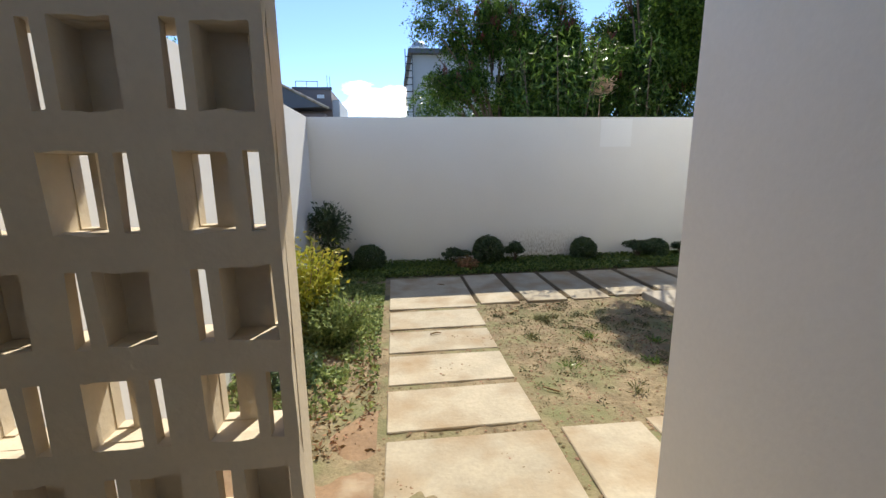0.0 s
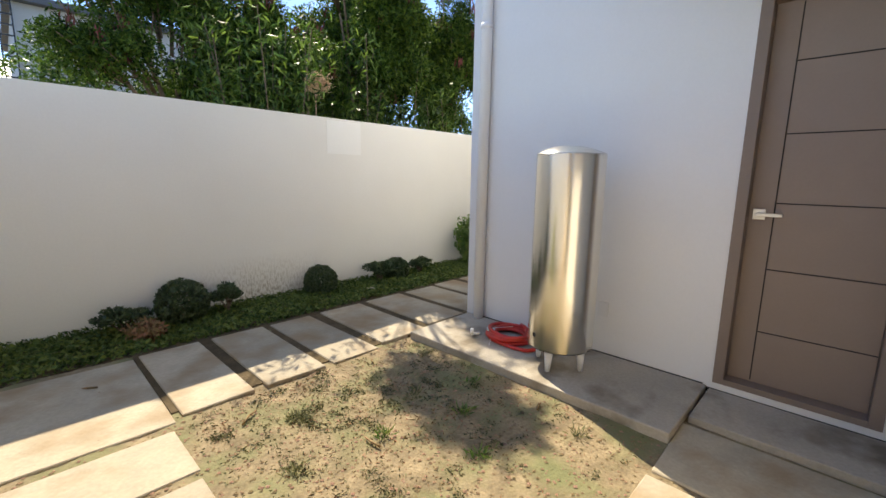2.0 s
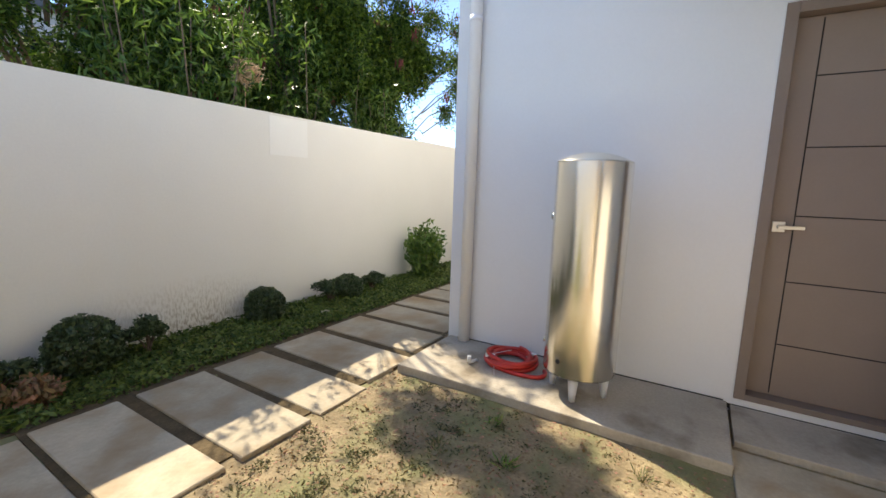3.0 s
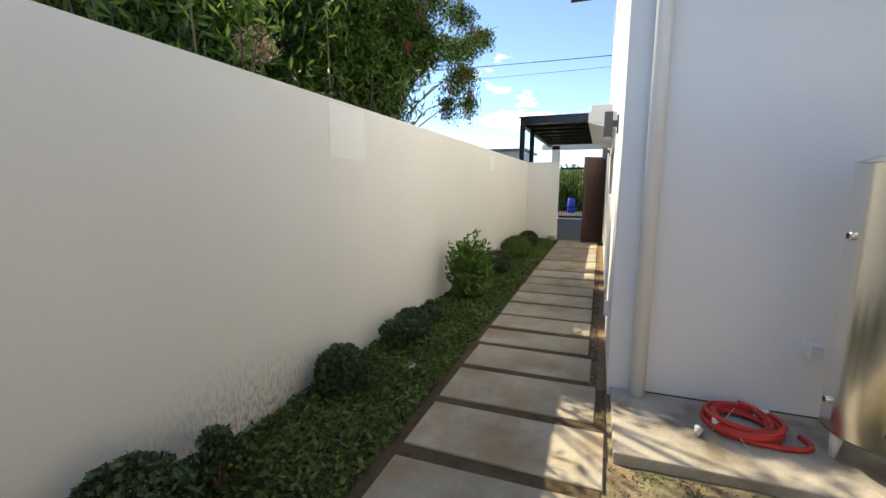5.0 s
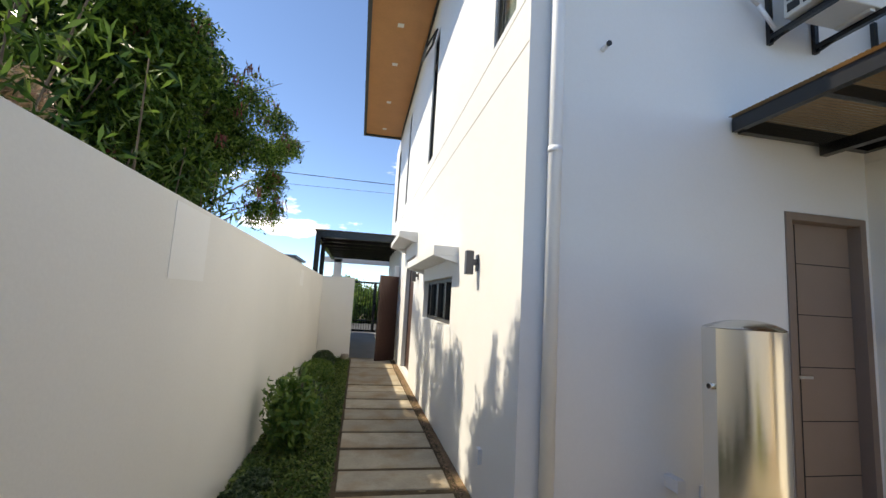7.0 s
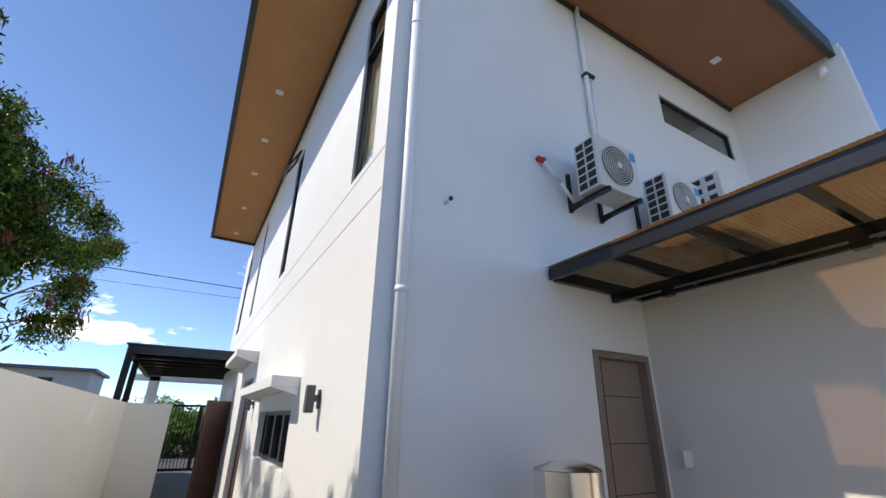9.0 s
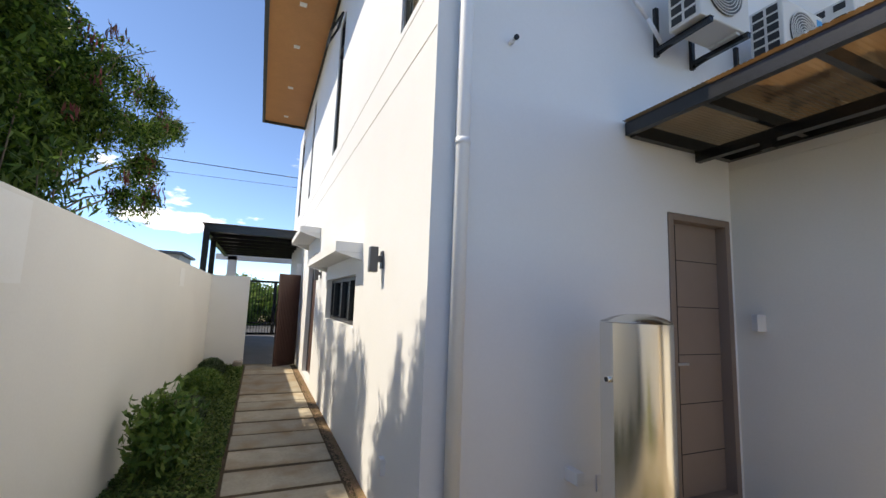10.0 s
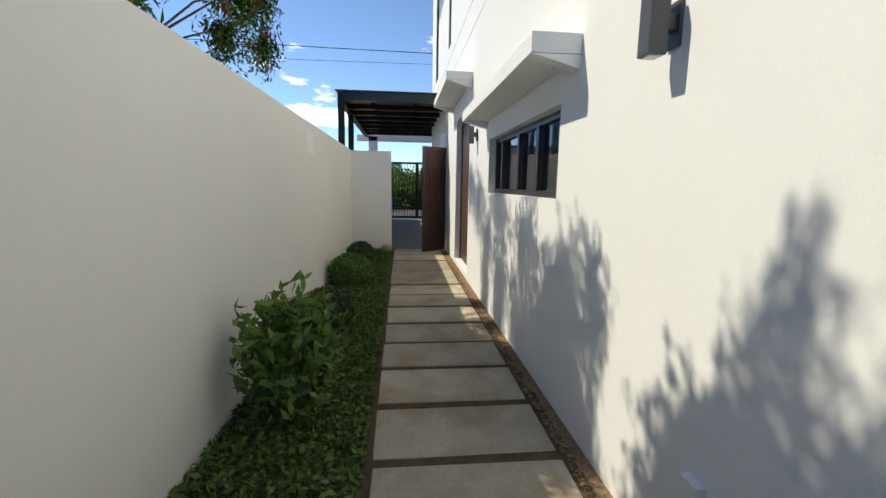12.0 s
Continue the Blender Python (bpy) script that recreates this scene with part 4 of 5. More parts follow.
part("parapet", boxes((-0.05, 2.15, -0.05, 0.1, 5.6, 5.75)), M_ROOFD, nh)
part("window", boxes((1.3, 1.7, -0.02, 0.0, 5.15, 5.35)), M_PLASTIC, nh, "small pale window")
for x in (0.15, 0.75, 1.35):
    part("rail_post", boxes((x, x + 0.03, 0.0, 0.03, 5.76, 6.05)), M_BLACK, nh)
part("rail", boxes((0.15, 1.38, -0.002, 0.032, 6.05, 6.08)), M_BLACK, nh)
for x in (1.9, 2.05):
    part("starter_bar", tube(bmesh.new(), (x, 0.05, 5.75), (x, 0.05, 6.4), 0.015, 5), M_BARK, nh, "rusty upright steel bar")
fh = thing("far_house", (40, 10.9, -0.06), "grey house with a dark flat roof beyond the carport", "house")
part("wall", boxes((0, 6, 0, 6.0, 0, 4.6)), M_GREYB, fh)
part("roof", boxes((-0.6, 6.5, -0.3, 6.4, 4.6, 4.8)), M_ROOFD, fh)
part("window", boxes((-0.03, 0, 2.0, 2.8, 3.5, 4.1)), M_WFRAME, fh)

for i, (z0_, z1_) in enumerate(((12.5, 12.3), (11.4, 11.5))):
    wr = thing("power_line", (40, 0, 0), "thin black overhead power line", "cable", "power lines")
    bm = bmesh.new()
    prev_ = None
    for k in range(24):
        y = -20 + k * 2.6
        p = (0, y, z1_ + (z0_ - z1_) * (y + 2) / 19 - 0.25 * math.sin(math.pi * k / 23))
        if prev_:
            tube(bm, prev_, p, 0.035 - 0.017 * i, 5)
        prev_ = p
    part("cable", bm, M_BLACK, wr)


for y in (-20.0, 39.8):
    up_ = thing("utility_pole", (40, y, 0), "grey concrete utility pole carrying the lines", "pole", "utility poles")
    part("pole", tube(bmesh.new(), (0, 0, -0.05), (0, 0, 13.2), 0.16, 12, 0.1), M_CONC, up_)
    part("crossarm", boxes((-0.06, 0.06, -0.5, 0.5, 11.0, 11.12)), M_BLACK, up_)


# ---- trees and shrubs ----
def limb(bm, pts, r0, r1):
    n = len(pts) - 1
    for i in range(n):
        tube(bm, pts[i], pts[i + 1], r0 + (r1 - r0) * i / n, 8, r0 + (r1 - r0) * (i + 1) / n)


def tree(base, clumps, label, material, per=60, leaves=9, length=0.32, size=0.07, droop=0.7, pods=0, width=0.42, shell=0.4, airy=()):
    t = thing("tree", base, label, "tree")
    rel = [(x - base[0], y - base[1], z - base[2], a, b, c) for x, y, z, a, b, c in clumps]
    bm = bmesh.new()
    top = Vector((0.1, 0.05, max(c[2] for c in rel) * 0.75))
    limb(bm, [Vector((0, 0, 0)), Vector((0.06, 0.03, top.z * 0.5)), top], 0.1, 0.035)
    for x, y, z, *_ in rel:
        s = Vector((0.06, 0.03, max(0.6, min(z * 0.55, top.z * 0.9))))
        e = Vector((x, y, z))
        if base[1] + e.y < 6.9 or RNG.random() < 0.35:
            continue
        mid = s.lerp(e, 0.5) + Vector((0, 0, 0.2))
        limb(bm, [s, mid, e], 0.026, 0.008)
        for k in range(3):
            limb(bm, [mid, e + Vector(tuple(RNG.normal(size=3) * 0.2))], 0.015, 0.005)
    part("trunk", bm, M_BARK, t, "grey-brown trunk and limbs")
    C, D = sprigs(rel, per, leaves, length, size, droop, shell=shell)
    part("crown", leaf_mesh("crown", C, D, size * (0.7 + 0.6 * RNG.random(len(C))), material, width), material, t, "uneven airy crown of small leaves")
    far_ = [(x - base[0], y - base[1], z - base[2], a, b, c) for x, y, z, a, b, c in airy]
    if far_:
        bm = bmesh.new()
        for x, y, z, a, b, c in far_:
            e = Vector((x, y, z))
            s = Vector((x * 0.45, y * 0.45, z * 0.8))
            mid = s.lerp(e, 0.55) + Vector((0, 0, 0.12))
            limb(bm, [s, mid, e], 0.014, 0.006)
            for k in range(5):
                limb(bm, [e, e + Vector((RNG.normal() * a, RNG.normal() * b, RNG.normal() * c)) * 0.8], 0.006, 0.003)
        part("bough", bm, M_BARK, t, "thin brown hanging bough")
        C, D = sprigs(far_, per * 0.9, leaves, length * 0.8, size, 0.9, shell=0.1)
        part("hanging_sprays", leaf_mesh("hanging_sprays", C, D, size * (0.6 + 0.5 * RNG.random(len(C))), material, width), material, t, "open hanging sprays of small leaves")
    rel = rel + far_ * 2
    if pods:
        pc = []
        pd = []
        for _ in range(pods):
            c = rel[RNG.integers(len(rel))]
            v = RNG.normal(size=3)
            v /= np.linalg.norm(v)
            p = np.array(c[:3]) + v * np.array(c[3:]) * 0.95
            q = RNG.normal(size=(14, 3)) * [0.045, 0.04, 0.04]
            pc.append(p + q), pd.append(np.tile([0.0, 0, -1], (14, 1)) + RNG.normal(size=(14, 3)) * 0.15)
        pods_ = part("pod_spray", leaf_mesh("pod_spray", np.concatenate(pc), np.concatenate(pd), 0.16, M_POD, 0.14), M_POD, t, "hanging clusters of dry brown pods")
        tagged(pods_, kind="stuff")
    return t


def cloud(n, x, y, z, r, seed):
    g = np.random.default_rng(seed)
    return [(g.uniform(*x), g.uniform(*y), g.uniform(*z), *(g.uniform(*r, size=3) * [1.1, 1.0, 0.9])) for _ in range(n)]


TALL = "tall leafy tree with a dense drooping crown behind the garden wall"
tree((4.7, 8.0, -0.05), cloud(6, (3.6, 3.9), (6.8, 7.3), (4.9, 5.2), (0.12, 0.18), 3) + cloud(3, (3.5, 3.7), (6.9, 7.2), (4.5, 4.7), (0.12, 0.2), 13) + cloud(15, (4.5, 5.1), (6.7, 7.5), (2.6, 3.85), (0.26, 0.36), 4) + cloud(8, (4.5, 5.0), (6.8, 7.2), (3.6, 4.05), (0.2, 0.3), 14) + [(4.5, 7.0, 4.35, 0.2, 0.15, 0.26), (4.72, 7.05, 4.3, 0.18, 0.15, 0.24), (4.42, 7.0, 4.7, 0.12, 0.12, 0.2)]
     + cloud(14, (4.4, 5.5), (8.2, 9.1), (2.6, 4.4), (0.4, 0.6), 24), TALL, M_TREE, per=230, leaves=12, length=0.22, size=0.07, pods=60, shell=0.15, width=0.36,
     airy=[(4.93, 7.0, 4.74, 0.025, 0.03, 0.26), (4.4, 7.0, 4.85, 0.1, 0.1, 0.36), (4.62, 7.0, 4.45, 0.12, 0.1, 0.16), (4.5, 7.0, 4.3, 0.2, 0.15, 0.25), (4.4, 7.0, 4.6, 0.15, 0.15, 0.3)])
tree((6.9, 7.9, -0.05), cloud(7, (5.5, 6.0), (6.8, 7.4), (2.4, 3.3), (0.26, 0.36), 6) + cloud(11, (6.0, 7.2), (6.7, 7.4), (3.3, 4.0), (0.24, 0.36), 16) + cloud(10, (6.6, 8.4), (7.8, 8.8), (2.5, 4.5), (0.35, 0.55), 7),
     "leafy tree with drooping boughs reaching over the garden wall", M_TREE, per=200, leaves=12, length=0.24, size=0.07, pods=70, shell=0.2, width=0.36,
     airy=[(6.9, 6.7, 4.3, 0.35, 0.25, 0.3), (7.7, 6.5, 4.35, 0.4, 0.25, 0.22), (8.75, 6.45, 4.25, 0.34, 0.2, 0.14), (9.3, 6.45, 4.45, 0.26, 0.16, 0.09), (8.2, 6.5, 3.95, 0.3, 0.2, 0.18), (8.25, 6.5, 3.45, 0.16, 0.15, 0.26), (8.3, 6.5, 2.95, 0.13, 0.12, 0.24),
           (7.6, 6.5, 3.7, 0.3, 0.2, 0.22), (7.55, 6.5, 3.2, 0.18, 0.15, 0.25), (7.2, 6.5, 2.75, 0.13, 0.12, 0.18), (7.0, 6.6, 3.6, 0.3, 0.25, 0.2), (6.5, 6.7, 3.65, 0.25, 0.25, 0.25), (6.2, 6.9, 3.85, 0.2, 0.2, 0.2), (5.92, 7.0, 4.55, 0.09, 0.1, 0.42), (6.35, 7.0, 4.35, 0.2, 0.15, 0.26)])
tree((5.9, 9.3, -0.05), cloud(17, (5.35, 5.8), (8.8, 9.2), (4.7, 5.9), (0.24, 0.34), 51) + cloud(5, (7.0, 7.25), (8.8, 9.2), (5.8, 6.8), (0.12, 0.18), 52), "tall dense tree behind the others, shading the house wall", M_TREE, per=150, leaves=10, length=0.26, size=0.085, shell=0.1, width=0.45)
tree((3.2, 8.2, -0.05), cloud(20, (2.0, 4.1), (7.5, 8.8), (2.3, 3.5), (0.35, 0.5), 5), "slim tree with fine hanging foliage behind the wall", M_TREE, per=190, leaves=12, length=0.24, pods=40, shell=0.2, size=0.06, width=0.36)
tree((2.0, 8.3, -0.05), cloud(7, (0.6, 1.6), (7.6, 8.2), (2.6, 3.3), (0.15, 0.25), 18), "thin tree with open hanging sprays of leaves", M_TREE, per=190, leaves=12, length=0.26, pods=70, shell=0.1, size=0.06, width=0.36,
     airy=cloud(38, (0.6, 3.4), (8.0, 8.6), (3.4, 4.3), (0.16, 0.32), 8))
tree((2.2, 9.0, -0.05), cloud(17, (1.0, 3.8), (8.4, 9.6), (1.7, 2.7), (0.35, 0.55), 9), "dense low tree behind the garden wall", M_BAMBOO, per=200, leaves=10, size=0.07, shell=0.2)


def thicket(loc, n, label):
    t = thing("bamboo_clump", loc, label, "bamboo")
    C, D = [], []
    for i in range(n):
        x, y, h = RNG.normal() * 0.5, RNG.normal() * 0.35, RNG.uniform(2.3, 3.4)
        lx, ly = RNG.normal() * 0.3, RNG.normal() * 0.2
        part("cane", tube(bmesh.new(), (x, y, 0), (x + lx, y + ly, h), 0.016, 5, 0.005), M_BARK, t, "slender upright cane")
        m = 300
        s = RNG.random(m) ** 0.7
        p = np.stack([x + lx * s, y + ly * s, h * s], 1) + RNG.normal(size=(m, 3)) * [0.16, 0.16, 0.1]
        C.append(p), D.append(RNG.normal(size=(m, 3)) * 0.6 + [0, 0, -0.5])
    C, D = np.concatenate(C), np.concatenate(D)
    part("foliage", leaf_mesh("foliage", C, D, 0.13, M_BAMBOO, 0.2), M_BAMBOO, t, "narrow bright green leaves")
    return t


for x, y in ((3.6, 7.3), (4.6, 7.6), (5.5, 7.2), (2.8, 7.5)):
    thicket((x, y, -0.05), 22, "dense bamboo clump with narrow leaves behind the wall")
plume = thing("reed", (3.35, 6.9, -0.05), "tall reed grass with arching blades and a pale plume", "reed")
bm = bmesh.new()
limb(bm, [Vector((0, 0, 0)), Vector((0.0, 0, 1.6)), Vector((0.02, 0, 2.55))], 0.012, 0.005)
part("stalk", bm, M_PLUME, plume)
P_ = RNG.normal(size=(1600, 3)) * [0.065, 0.05, 0.05] + [0.05, 0, 2.58]
part("plume", leaf_mesh("plume", P_, RNG.normal(size=(1600, 3)) * 0.5 + [-0.6, 0, -0.4], 0.1, M_PLUME, 0.12), M_PLUME, plume, "pale tan feathery plume")
bm = bmesh.new()
for k in range(34):
    a, r = RNG.uniform(0, 6.28), RNG.uniform(0.4, 0.9)
    h = RNG.uniform(2.0, 2.9)
    pr = None
    for s in np.linspace(0, 1, 9):
        c = Vector((r * math.cos(a) * s ** 1.6, r * math.sin(a) * s ** 1.6, h * (s - 0.32 * s ** 3.2)))
        wv = Vector((-math.sin(a), math.cos(a), 0)) * 0.018 * (1 - s * 0.9)
        cur = (bm.verts.new(c - wv), bm.verts.new(c + wv))
        if pr:
            bm.faces.new((pr[0], pr[1], cur[1], cur[0]))
        pr = cur
part("blades", bm, M_BAMBOO, plume, "long arching green blades")


def ball_shrub(x, y, r, label, squash=0.9, material=M_BUSH, n=1500, name="ball_shrub", size=0.034):
    t = thing(name, (x, y, 0), label, "shrub")
    bm = bmesh.new()
    tube(bm, (0, 0, -0.02), (0, 0, r * 0.8), 0.012, 6)
    part("stem", bm, M_BARK, t)
    v = RNG.normal(size=(n, 3))
    v /= np.linalg.norm(v, axis=1, keepdims=True)
    n = int(n * 2.3)
    v = RNG.normal(size=(n, 3))
    v /= np.linalg.norm(v, axis=1, keepdims=True)
    rr = r * (0.72 + 0.30 * RNG.random((n, 1)) ** 0.5)
    bumps = 1 + 0.06 * np.sin(v[:, :1] * 9 + x) * np.cos(v[:, 1:2] * 8 + y)
    P = v * rr * bumps * [1, 1, squash] + [0, 0, r * squash * 0.95]
    P = P[P[:, 2] > 0]
    part("foliage", leaf_mesh("foliage", P, RNG.normal(size=P.shape) * 0.7 + P - [0, 0, r], size * (0.7 + 0.6 * RNG.random(len(P))), material, 0.5), material, t)
    return t


def spreading_shrub(x, y, r, top, label, n=1500, size=0.034):
    """Several bare stems under small flat pads of leaves."""
    t = thing("spreading_shrub", (x, y, 0), label, "shrub")
    C, D = [], []
    for k in range(7):
        a, q = k * 2.4 + x, r * (0.75 * math.sqrt((k + 0.2) / 7))
        e = Vector((q * math.cos(a), q * math.sin(a) * 0.8, top * RNG.uniform(0.68, 0.95) * (1 - 0.25 * q / r)))
        sb = bmesh.new()
        limb(sb, [Vector((0, 0, 0.0)), Vector((e.x * 0.35, e.y * 0.35, e.z * 0.55)), e], 0.009, 0.003)
        part("stem", sb, M_BARK, t)
        m = n // 7
        v = RNG.normal(size=(m, 3))
        v /= np.linalg.norm(v, axis=1, keepdims=True)
        v *= RNG.random((m, 1)) ** 0.4
        C.append(np.array([e.x, e.y, e.z]) + v * [r * 0.46, r * 0.42, top * 0.16])
        D.append(v * [1, 1, 0.4] + RNG.normal(size=(m, 3)) * 0.4 + [0, 0, 0.15])
    C, D = np.concatenate(C), np.concatenate(D)
    part("foliage", leaf_mesh("foliage", C, D, size * (0.7 + 0.6 * RNG.random(len(C))), M_BUSH, 0.5), M_BUSH, t)
    return t


def topiary(x, y, z, r, label):
    """A thin trunk under one loose ball of leafy twigs."""
    t = thing("topiary", (x, y, 0), label, "shrub")
    bm = bmesh.new()
    limb(bm, [Vector((0.02, 0, 0)), Vector((-0.01, 0, z * 0.5)), Vector((0, 0, z))], 0.014, 0.008)
    part("trunk", bm, M_BARK, t, "slim brown trunk")
    C, D = [], []
    for k in range(125):
        v = RNG.normal(size=3)
        v /= np.linalg.norm(v)
        e = np.array([0, 0, z]) + v * r * RNG.uniform(0.7, 1.08) * [1, 1, 1.08]
        if k % 5 == 0:
            sb = bmesh.new()
            limb(sb, [Vector((0, 0, z * 0.8)), Vector(tuple(e))], 0.004, 0.002)
            part("twig", sb, M_BARK, t)
        s_ = RNG.random((24, 1)) ** 0.6
        C.append(np.array([0, 0, z]) * (1 - s_) + e * s_ + RNG.normal(size=(24, 3)) * 0.022)
        D.append(v + RNG.normal(size=(24, 3)) * 0.5)
    C, D = np.concatenate(C), np.concatenate(D)
    part("foliage", leaf_mesh("foliage", C, D, 0.042 * (0.7 + 0.6 * RNG.random(len(C))), M_BUSH, 0.42), M_BUSH, t)
    return t


BALL, LOW = "dark green clipped round shrub at the foot of the wall", "low spreading shrub with small mottled leaves beside the wall"
ball_shrub(-0.3, 5.47, 0.195, BALL, n=1700)
ball_shrub(1.26, 5.56, 0.205, BALL, 1.0, n=2000)
ball_shrub(2.6, 5.58, 0.175, BALL, 0.98, n=1700)
ball_shrub(3.66, 5.57, 0.165, BALL)
spreading_shrub(0.84, 5.53, 0.2, 0.27, LOW)
spreading_shrub(1.63, 5.57, 0.16, 0.3, "low shrub with mottled leaves between two others at the wall", 1300)
spreading_shrub(3.38, 5.55, 0.2, 0.29, LOW)
spreading_shrub(4.05, 5.56, 0.17, 0.26, LOW, 1200)
ball_shrub(6.62, 5.52, 0.235, "dull green rounded shrub with small leaves by the wall", 0.85, n=1400)
ball_shrub(8.2, 5.5, 0.28, "rounded green shrub near the side gate", 0.8, M_PLANT, n=2200)
ball_shrub(9.7, 5.52, 0.22, BALL, n=1900)
ball_shrub(-0.74, 5.38, 0.225, "dark clipped shrub under the small topiary tree", 0.8, n=2200)


def leafy_shrub(x, y, h, r, material, label, n=60, size=0.06, name="leafy_shrub", bare=0.0):
    t = thing(name, (x, y, 0), label, "shrub")
    bm = bmesh.new()
    C, D = [], []
    for i in range(n):
        a, q = RNG.uniform(0, 6.28), r * math.sqrt(RNG.random())
        hh = h * RNG.uniform(0.55, 1.0) * (1 - 0.25 * (q / r) ** 2)
        e = Vector((q * math.cos(a), q * math.sin(a), hh))
        if i % 8 == 0:
            sb = bmesh.new()
            limb(sb, [Vector((0, 0, 0)), Vector((e.x * 0.4, e.y * 0.4, hh * 0.5)), e], 0.009, 0.003)
            part("stem", sb, M_BARK, t)
        m = 26
        s = bare + (1 - bare) * RNG.random(m)
        p = np.stack([e.x * s ** 0.7, e.y * s ** 0.7, e.z * s], 1) + RNG.normal(size=(m, 3)) * 0.025
        C.append(p), D.append(RNG.normal(size=(m, 3)) * 0.6 + [e.x, e.y, 0.45])
    C, D = np.concatenate(C), np.concatenate(D)
    part("foliage", leaf_mesh("foliage", C, D, size * (0.7 + 0.6 * RNG.random(len(C))), material, 0.38), material, t)
    return t


leafy_shrub(5.04, 5.45, 0.86, 0.27, M_PLANT, "upright leafy green plant against the cream wall", 150, 0.085)
leafy_shrub(-0.72, 3.48, 0.9, 0.34, M_LIME, "yellow-green leafy shrub by the white side wall", 150, 0.055)
leafy_shrub(-0.45, 3.25, 0.42, 0.26, M_LAWN, "light green leafy shrub below the yellow one", 130, 0.045)
leafy_shrub(-0.68, 2.65, 0.25, 0.3, M_BUSH, "dark low shrub in the shade of the side wall", 50, 0.05)
topiary(-0.79, 5.46, 0.61, 0.3, "small topiary tree with a loose dark crown in the corner")
leafy_shrub(0.93, 5.3, 0.17, 0.11, M_STRAW, "small dry orange-brown plant in front of a shrub", 60, 0.05)

tree((-7.0, 13.0, -0.05), cloud(9, (-8.2, -5.6), (12.4, 13.6), (2.6, 4.9), (0.4, 0.7), 31), "dark tree beyond the side wall", M_FAR, per=110, size=0.13, length=0.45)
for i in range(5):
    g_ = np.random.default_rng(40 + i)
    tree((26.5 + g_.uniform(0, 4), -4 + i * 2.6, -0.05), cloud(13, (25.2, 30), (-5 + i * 2.6, -2.5 + i * 2.6), (0.5, 1.9), (0.6, 1.05), 60 + i), "roadside tree beyond the street gate", M_FAR, per=70, leaves=6, length=0.5, size=0.22)


tree((26.1, 3.6, -0.05), cloud(16, (25.6, 26.8), (-0.5, 7.0), (0.15, 1.3), (0.4, 0.7), 77), "dense green roadside hedge beyond the street gate", M_FAR, per=90, leaves=7, length=0.35, size=0.15)

# ---- ground cover and litter ----
def scatter(n, x, y, dens=None, z=0.0):
    p = np.stack([RNG.uniform(*x, n), RNG.uniform(*y, n)], 1)
    if dens is not None:
        keep = np.array([RNG.random() < dens(a, b) for a, b in p])
        p = p[keep]
    return p


def cover(name, p, h, size, material, label, width=0.45):
    q = np.concatenate([p, (RNG.random((len(p), 1)) ** 1.4) * h], 1)
    d = RNG.normal(size=q.shape) * [1, 1, 0.5] + [0, 0, 0.35]
    return tagged(new(name, leaf_mesh(name, q, d, size * (0.6 + 0.8 * RNG.random(len(q))), material, width)), label=label, category="grass", kind="stuff")


def n2(a, b, s, o=0.0):
    return noise.noise(Vector((a * s, b * s, o)))


cover("grass", scatter(74000, (-1.0, 11.08), (5.03, 5.79)), 0.075, 0.042, M_GRASS, "dense dark green ground cover along the wall")
cover("grass", scatter(36000, (-1.0, -0.1), (2.2, 5.0), lambda a, b: min(1, max(0.0, (b - 2.1) * 0.9) * (1.15 + n2(a, b, 2.2)) * max(0.0, min(1.0, 1.15 + 3.2 * n2(a, b, 3.4, 5.0))) * (0.3 if a > -0.32 + 0.1 * n2(a, b, 3.0) and b < 4.2 else 1))), 0.055, 0.04, M_LAWN, "trodden green ground cover on the lawn")
def yard_density(a, b):
    big = 0.35 + 1.1 * n2(a, b, 1.6, 4.0)
    tuft = n2(a, b, 9.0, 7.0)
    return max(0.0, big) * (1.0 if tuft > 0.12 else 0.12) + (0.5 if tuft > 0.42 else 0.0)


cover("grass", scatter(110000, (0.8, 2.44), (2.08, 3.96), yard_density), 0.022, 0.019, M_YARD, "sparse flat tufts of grass on the sandy yard", 0.3)
cover("grass", scatter(9000, (-0.6, -0.1), (1.2, 2.6), lambda a, b: max(0, 0.5 * n2(a, b, 4.0, 2.0))), 0.02, 0.024, M_DRYGRASS, "sparse weeds on bare soil beside the path", 0.3)
cover("leaf_litter", scatter(5000, (-1.0, -0.1), (1.9, 4.4)), 0.03, 0.034, M_STRAW, "brown dry leaves among the lawn plants", 0.4)
cover("leaf_litter", scatter(9000, (0.8, 2.44), (2.08, 3.96)), 0.012, 0.03, M_STRAW, "dry stalks and leaves on the yard", 0.25)
cover("leaf_litter", scatter(4500, (-0.9, 10.6), (1.6, 5.0), lambda a, b: 1.0 if (b > 3.98 or a < 2.45) else 0), 0.006, 0.022, M_STRAW, "dry leaf litter in the joints and on the soil", 0.4)


cover("leaf_litter", scatter(3000, (3.2, 9.8), (3.965, 4.09)), 0.02, 0.03, M_STRAW, "curled dry leaves beside the house wall", 0.4)


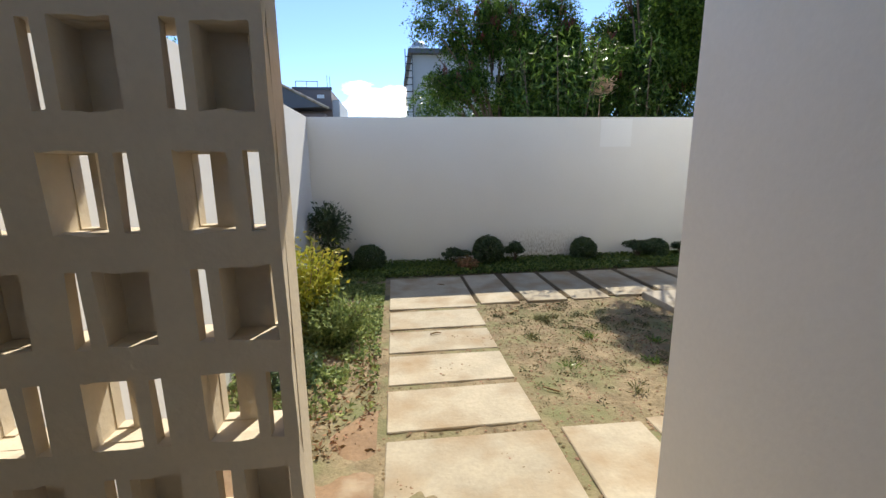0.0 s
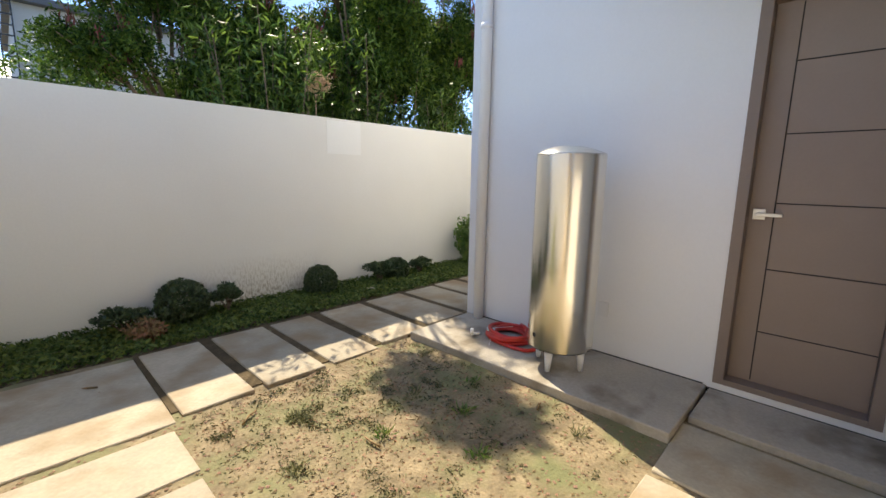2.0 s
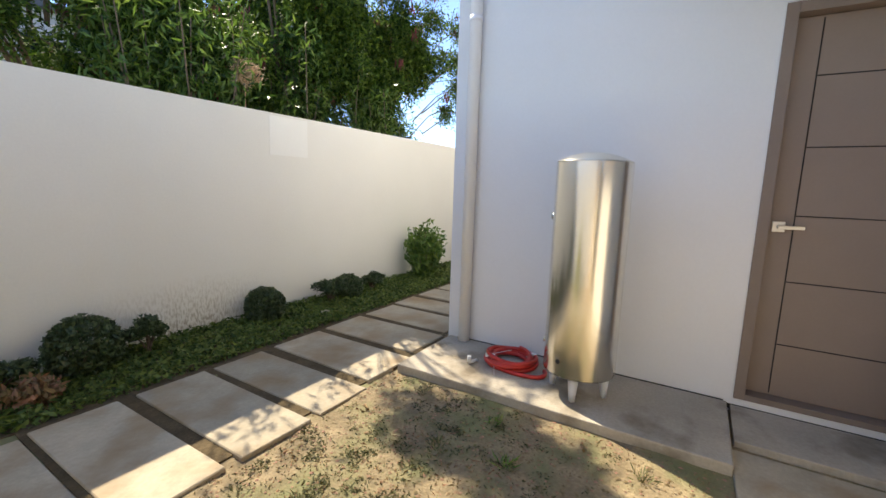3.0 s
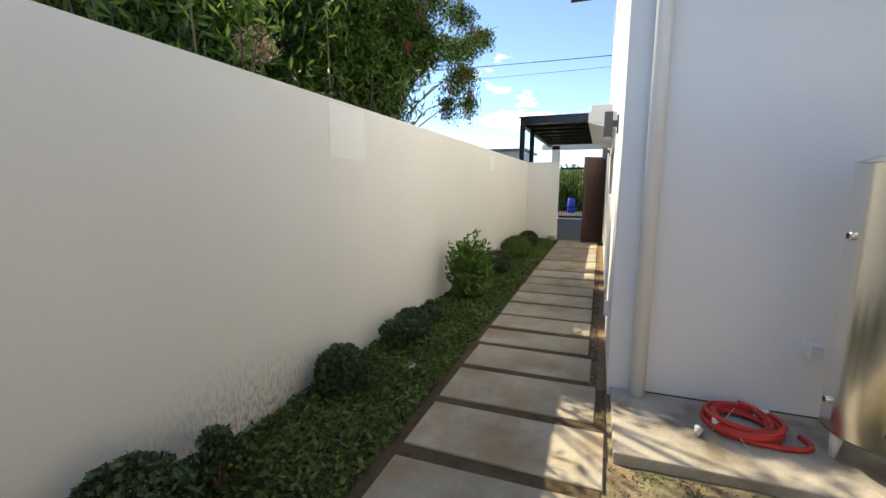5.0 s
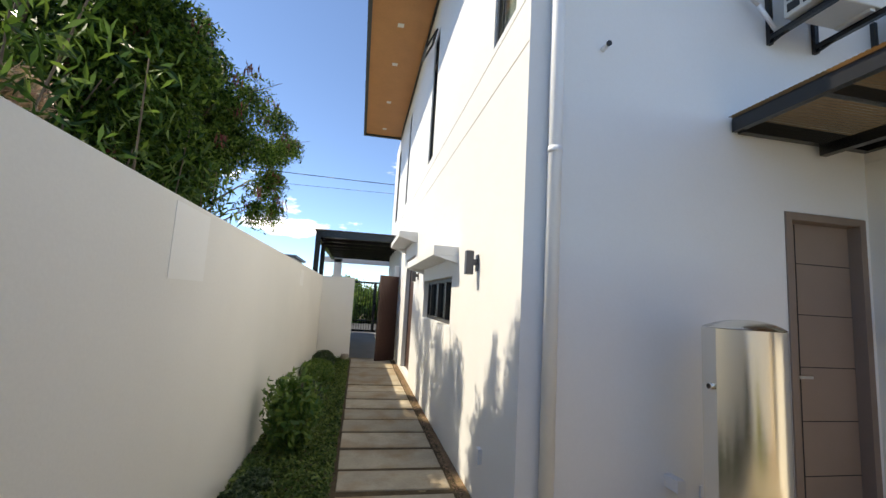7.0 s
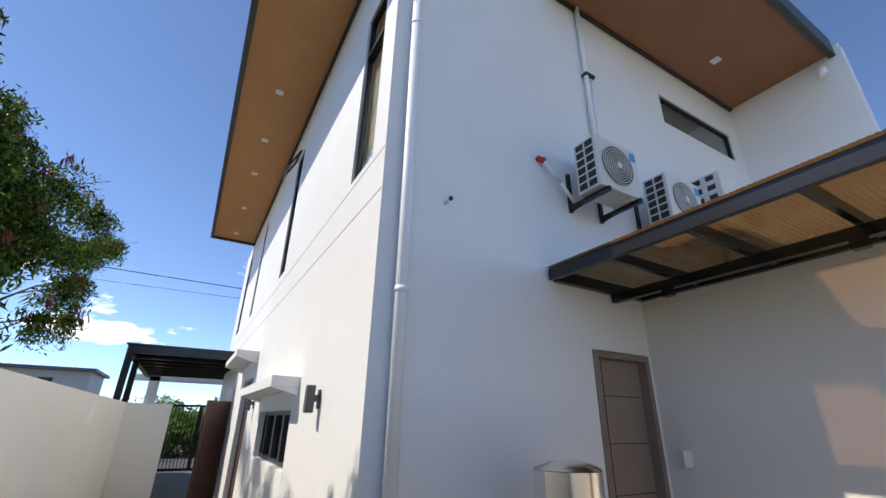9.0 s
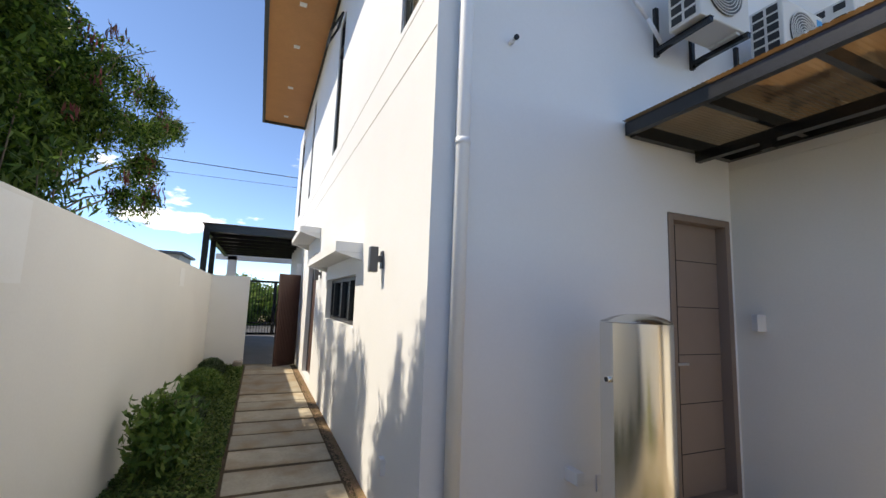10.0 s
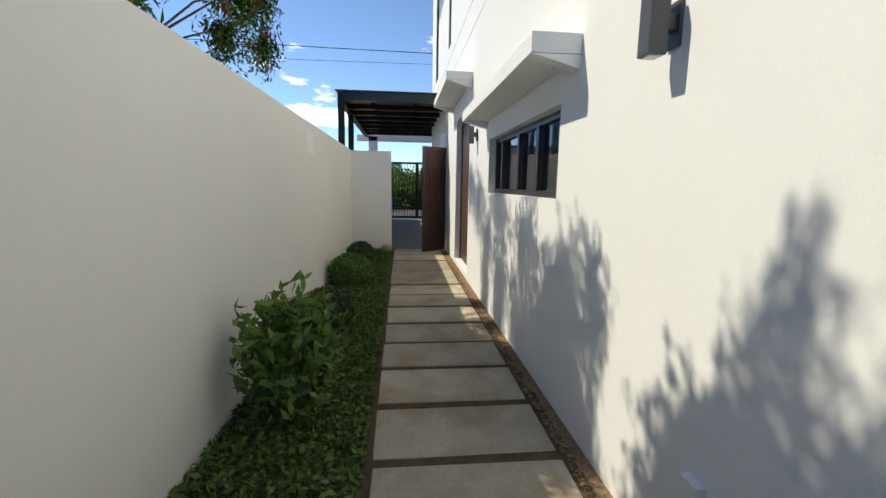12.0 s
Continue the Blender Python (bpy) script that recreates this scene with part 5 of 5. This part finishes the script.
def clods(n, x, y, label, base=0.0):
    bm = bmesh.new()
    for _ in range(n):
        a, b, r = RNG.uniform(*x), RNG.uniform(*y), RNG.uniform(0.004, 0.0115)
        v = [bm.verts.new((a + r * c[0] * RNG.uniform(0.7, 1.3), b + r * c[1] * RNG.uniform(0.7, 1.3), r * 0.4 * (1 + c[2]) - 0.002 + (base or lump(a, b)))) for c in ((1, 0, 0), (0, 1, 0), (-1, 0, 0), (0, -1, 0), (0.1, 0.1, 1), (0, 0, -1))]
        for f in ((0, 1, 4), (1, 2, 4), (2, 3, 4), (3, 0, 4)):
            bm.faces.new([v[i] for i in f])
    return solid("soil_crumbs", bm, M_DIRT, label, kind="stuff")


for k_, (tx, ty) in enumerate(((1.25, 3.5), (1.5, 3.05), (1.9, 3.25), (1.72, 2.6), (2.2, 2.35), (1.15, 2.6), (1.4, 2.25), (2.25, 3.1), (1.05, 3.1), (1.95, 2.9), (2.3, 3.6))):
    tf = thing("grass_tuft", (tx, ty, lump(tx, ty)), "small tuft of spiky green grass on sandy soil", "grass tuft", "grass tufts on the yard")
    q_ = RNG.normal(size=(34, 3)) * [0.03, 0.03, 0.0] + [0, 0, 0.02]
    part("foliage", leaf_mesh("foliage", q_, q_ * [12, 12, 0] + RNG.normal(size=(34, 3)) * 0.3 + [0, 0, 0.6], 0.055, M_PLANT if k_ % 2 else M_DRYGRASS, 0.12), M_DRYGRASS, tf)["kind"] = "stuff"
for tx, ty, ta, tl in ((1.02, 3.62, 40, 0.13), (1.42, 2.98, 95, 0.12), (2.25, 2.62, 20, 0.08), (0.95, 2.3, 140, 0.1), (0.28, 3.25, 15, 0.09), (0.55, 4.6, 150, 0.08), (1.95, 3.75, 60, 0.07)):
    tw = thing("twig", (tx, ty, lump(tx, ty) + (0.012 if tx > 0.8 else 0.016)), "dry pale brown stick lying on the ground", "twig", "dry sticks on the ground", ta)
    part("stick", tube(tube(bmesh.new(), (0, 0, 0), (tl * 0.6, 0.006, 0.004), 0.006, 6), (tl * 0.6, 0.006, 0.004), (tl, -0.004, 0.0), 0.006, 6, 0.003), M_STRAW, tw)
clods(5200, (-0.1, 2.45), (1.3, 4.0), "small crumbs of sandy soil")
clods(3200, (3.2, 10.5), (3.97, 4.07), "small crumbs of soil beside the house wall", 0.026)
clods(2600, (2.6, 10.5), (4.06, 4.96), "small crumbs of soil in the joints of the path", 0.0185)
dc = thing("floor_drain", (3.07, 5.32, 0.035), "small round pale floor drain among the ground cover", "floor drain")
part("cap", lathe([(0, 0), (0.05, 0), (0.055, 0.012), (0.03, 0.018), (0, 0.018)], 20), M_CONC, dc)


# ---- breeze block screen ----
def screen():
    """Two layers of blocks: wide recesses and slits in front, narrower openings behind."""
    x1, pitch, h = -0.2, 0.238, 0.16
    front, middle, rear = [], [], []
    for k in range(-3, 9):
        zt = 0.657 + 0.2345 * k
        for c in range(4):
            o = -pitch * c
            if k % 2 == 0:
                slit, big, back = (-0.384, -0.356), (-0.328, -0.225), (-0.252, -0.232)
            else:
                slit, big, back = (-0.26, -0.231), (-0.39, -0.287), (-0.388, -0.352)
            slit, big, back = [(a + o, b + o) for a, b in (slit, big, back)]
            if big[0] < -1.0 or zt < 0.15:
                continue
            front += [(*slit, zt - h, zt), (*big, zt - h, zt)]
            middle += [(slit[0] - 0.034 - 0.02 * c, slit[1], zt - h, zt), (big[0], big[1], zt - h, zt)]
            rear += [(slit[0] - 0.05 - 0.028 * c, slit[1] - 0.012, zt - h, zt), (back[0], back[1], zt - h + 0.004, zt - 0.004)]
    wall("screen_wall", "x", 1.04, 0.03, -1.02, x1, -0.05, 2.74, M_BLOCK, front, "cream breeze block screen with recesses and slits", jitter=0.004)
    wall("screen_core", "x", 1.07, 0.05, -1.02, x1, -0.05, 2.74, M_BLOCK, middle, "core of the breeze block screen")
    wall("screen_back", "x", 1.12, 0.03, -1.02, x1, -0.05, 2.74, M_BLOCK, rear, "back layer of the breeze block screen")


screen()

# ---- paving slabs ----
def slab_mesh(w, d, seed):
    g_ = np.random.default_rng(seed)
    bm = boxes((-0.007, w + 0.007, -0.003, d + 0.003, -0.03, 0.03))
    for v in bm.verts:
        v.co.x += g_.uniform(-0.006, 0.006)
        v.co.y += g_.uniform(-0.006, 0.006)
    bmesh.ops.bevel(bm, geom=bm.edges[:], offset=0.005, segments=1, affect="EDGES")
    return bm


path_ob = new("path")
tagged(path_ob, label="garden path of pale sandstone slabs laid in soil", kind="structure")
SL = [(-0.035, 0.775, 3.89, 4.95), (-0.03, 0.75, 3.40, 3.80), (-0.03, 0.745, 2.97, 3.34), (-0.035, 0.74, 2.52, 2.90), (-0.04, 0.745, 2.05, 2.44), (-0.05, 0.755, 0.9, 1.98)]
SL += [(a, b, 3.93, 4.96) for a, b in ((0.83, 1.21), (1.29, 1.68), (1.765, 2.13))]
SL += [(2.225, 2.67, 3.99, 4.96), (2.77, 3.205, 4.03, 4.96), (3.3, 3.7, 4.07, 4.97)]
SL += [(a, b, 4.09, 4.99) for a, b in ((3.79, 4.13), (4.22, 4.58), (4.67, 5.1), (5.18, 5.61), (5.69, 6.11), (6.17, 6.6), (6.675, 7.13), (7.215, 7.63), (7.71, 8.13), (8.225, 9.85), (9.95, 10.48), (10.56, 11.25))]
SL += [(0.83, 1.24, 1.2, 1.985), (1.31, 1.72, 1.2, 2.0), (1.785, 2.13, 1.2, 2.0), (2.2, 2.7, 1.2, 1.99)]
for i, (x0_, x1_, y0_, y1_) in enumerate(SL):
    part("slab", slab_mesh(x1_ - x0_, y1_ - y0_, i), M_SLAB, path_ob, at=pose(x0_, y0_, (-0.006 if i < 6 or i > 23 else 0.002) + 0.003 * math.sin(i * 2.1), 0, 0, 0.5 * math.sin(i * 3.3)))
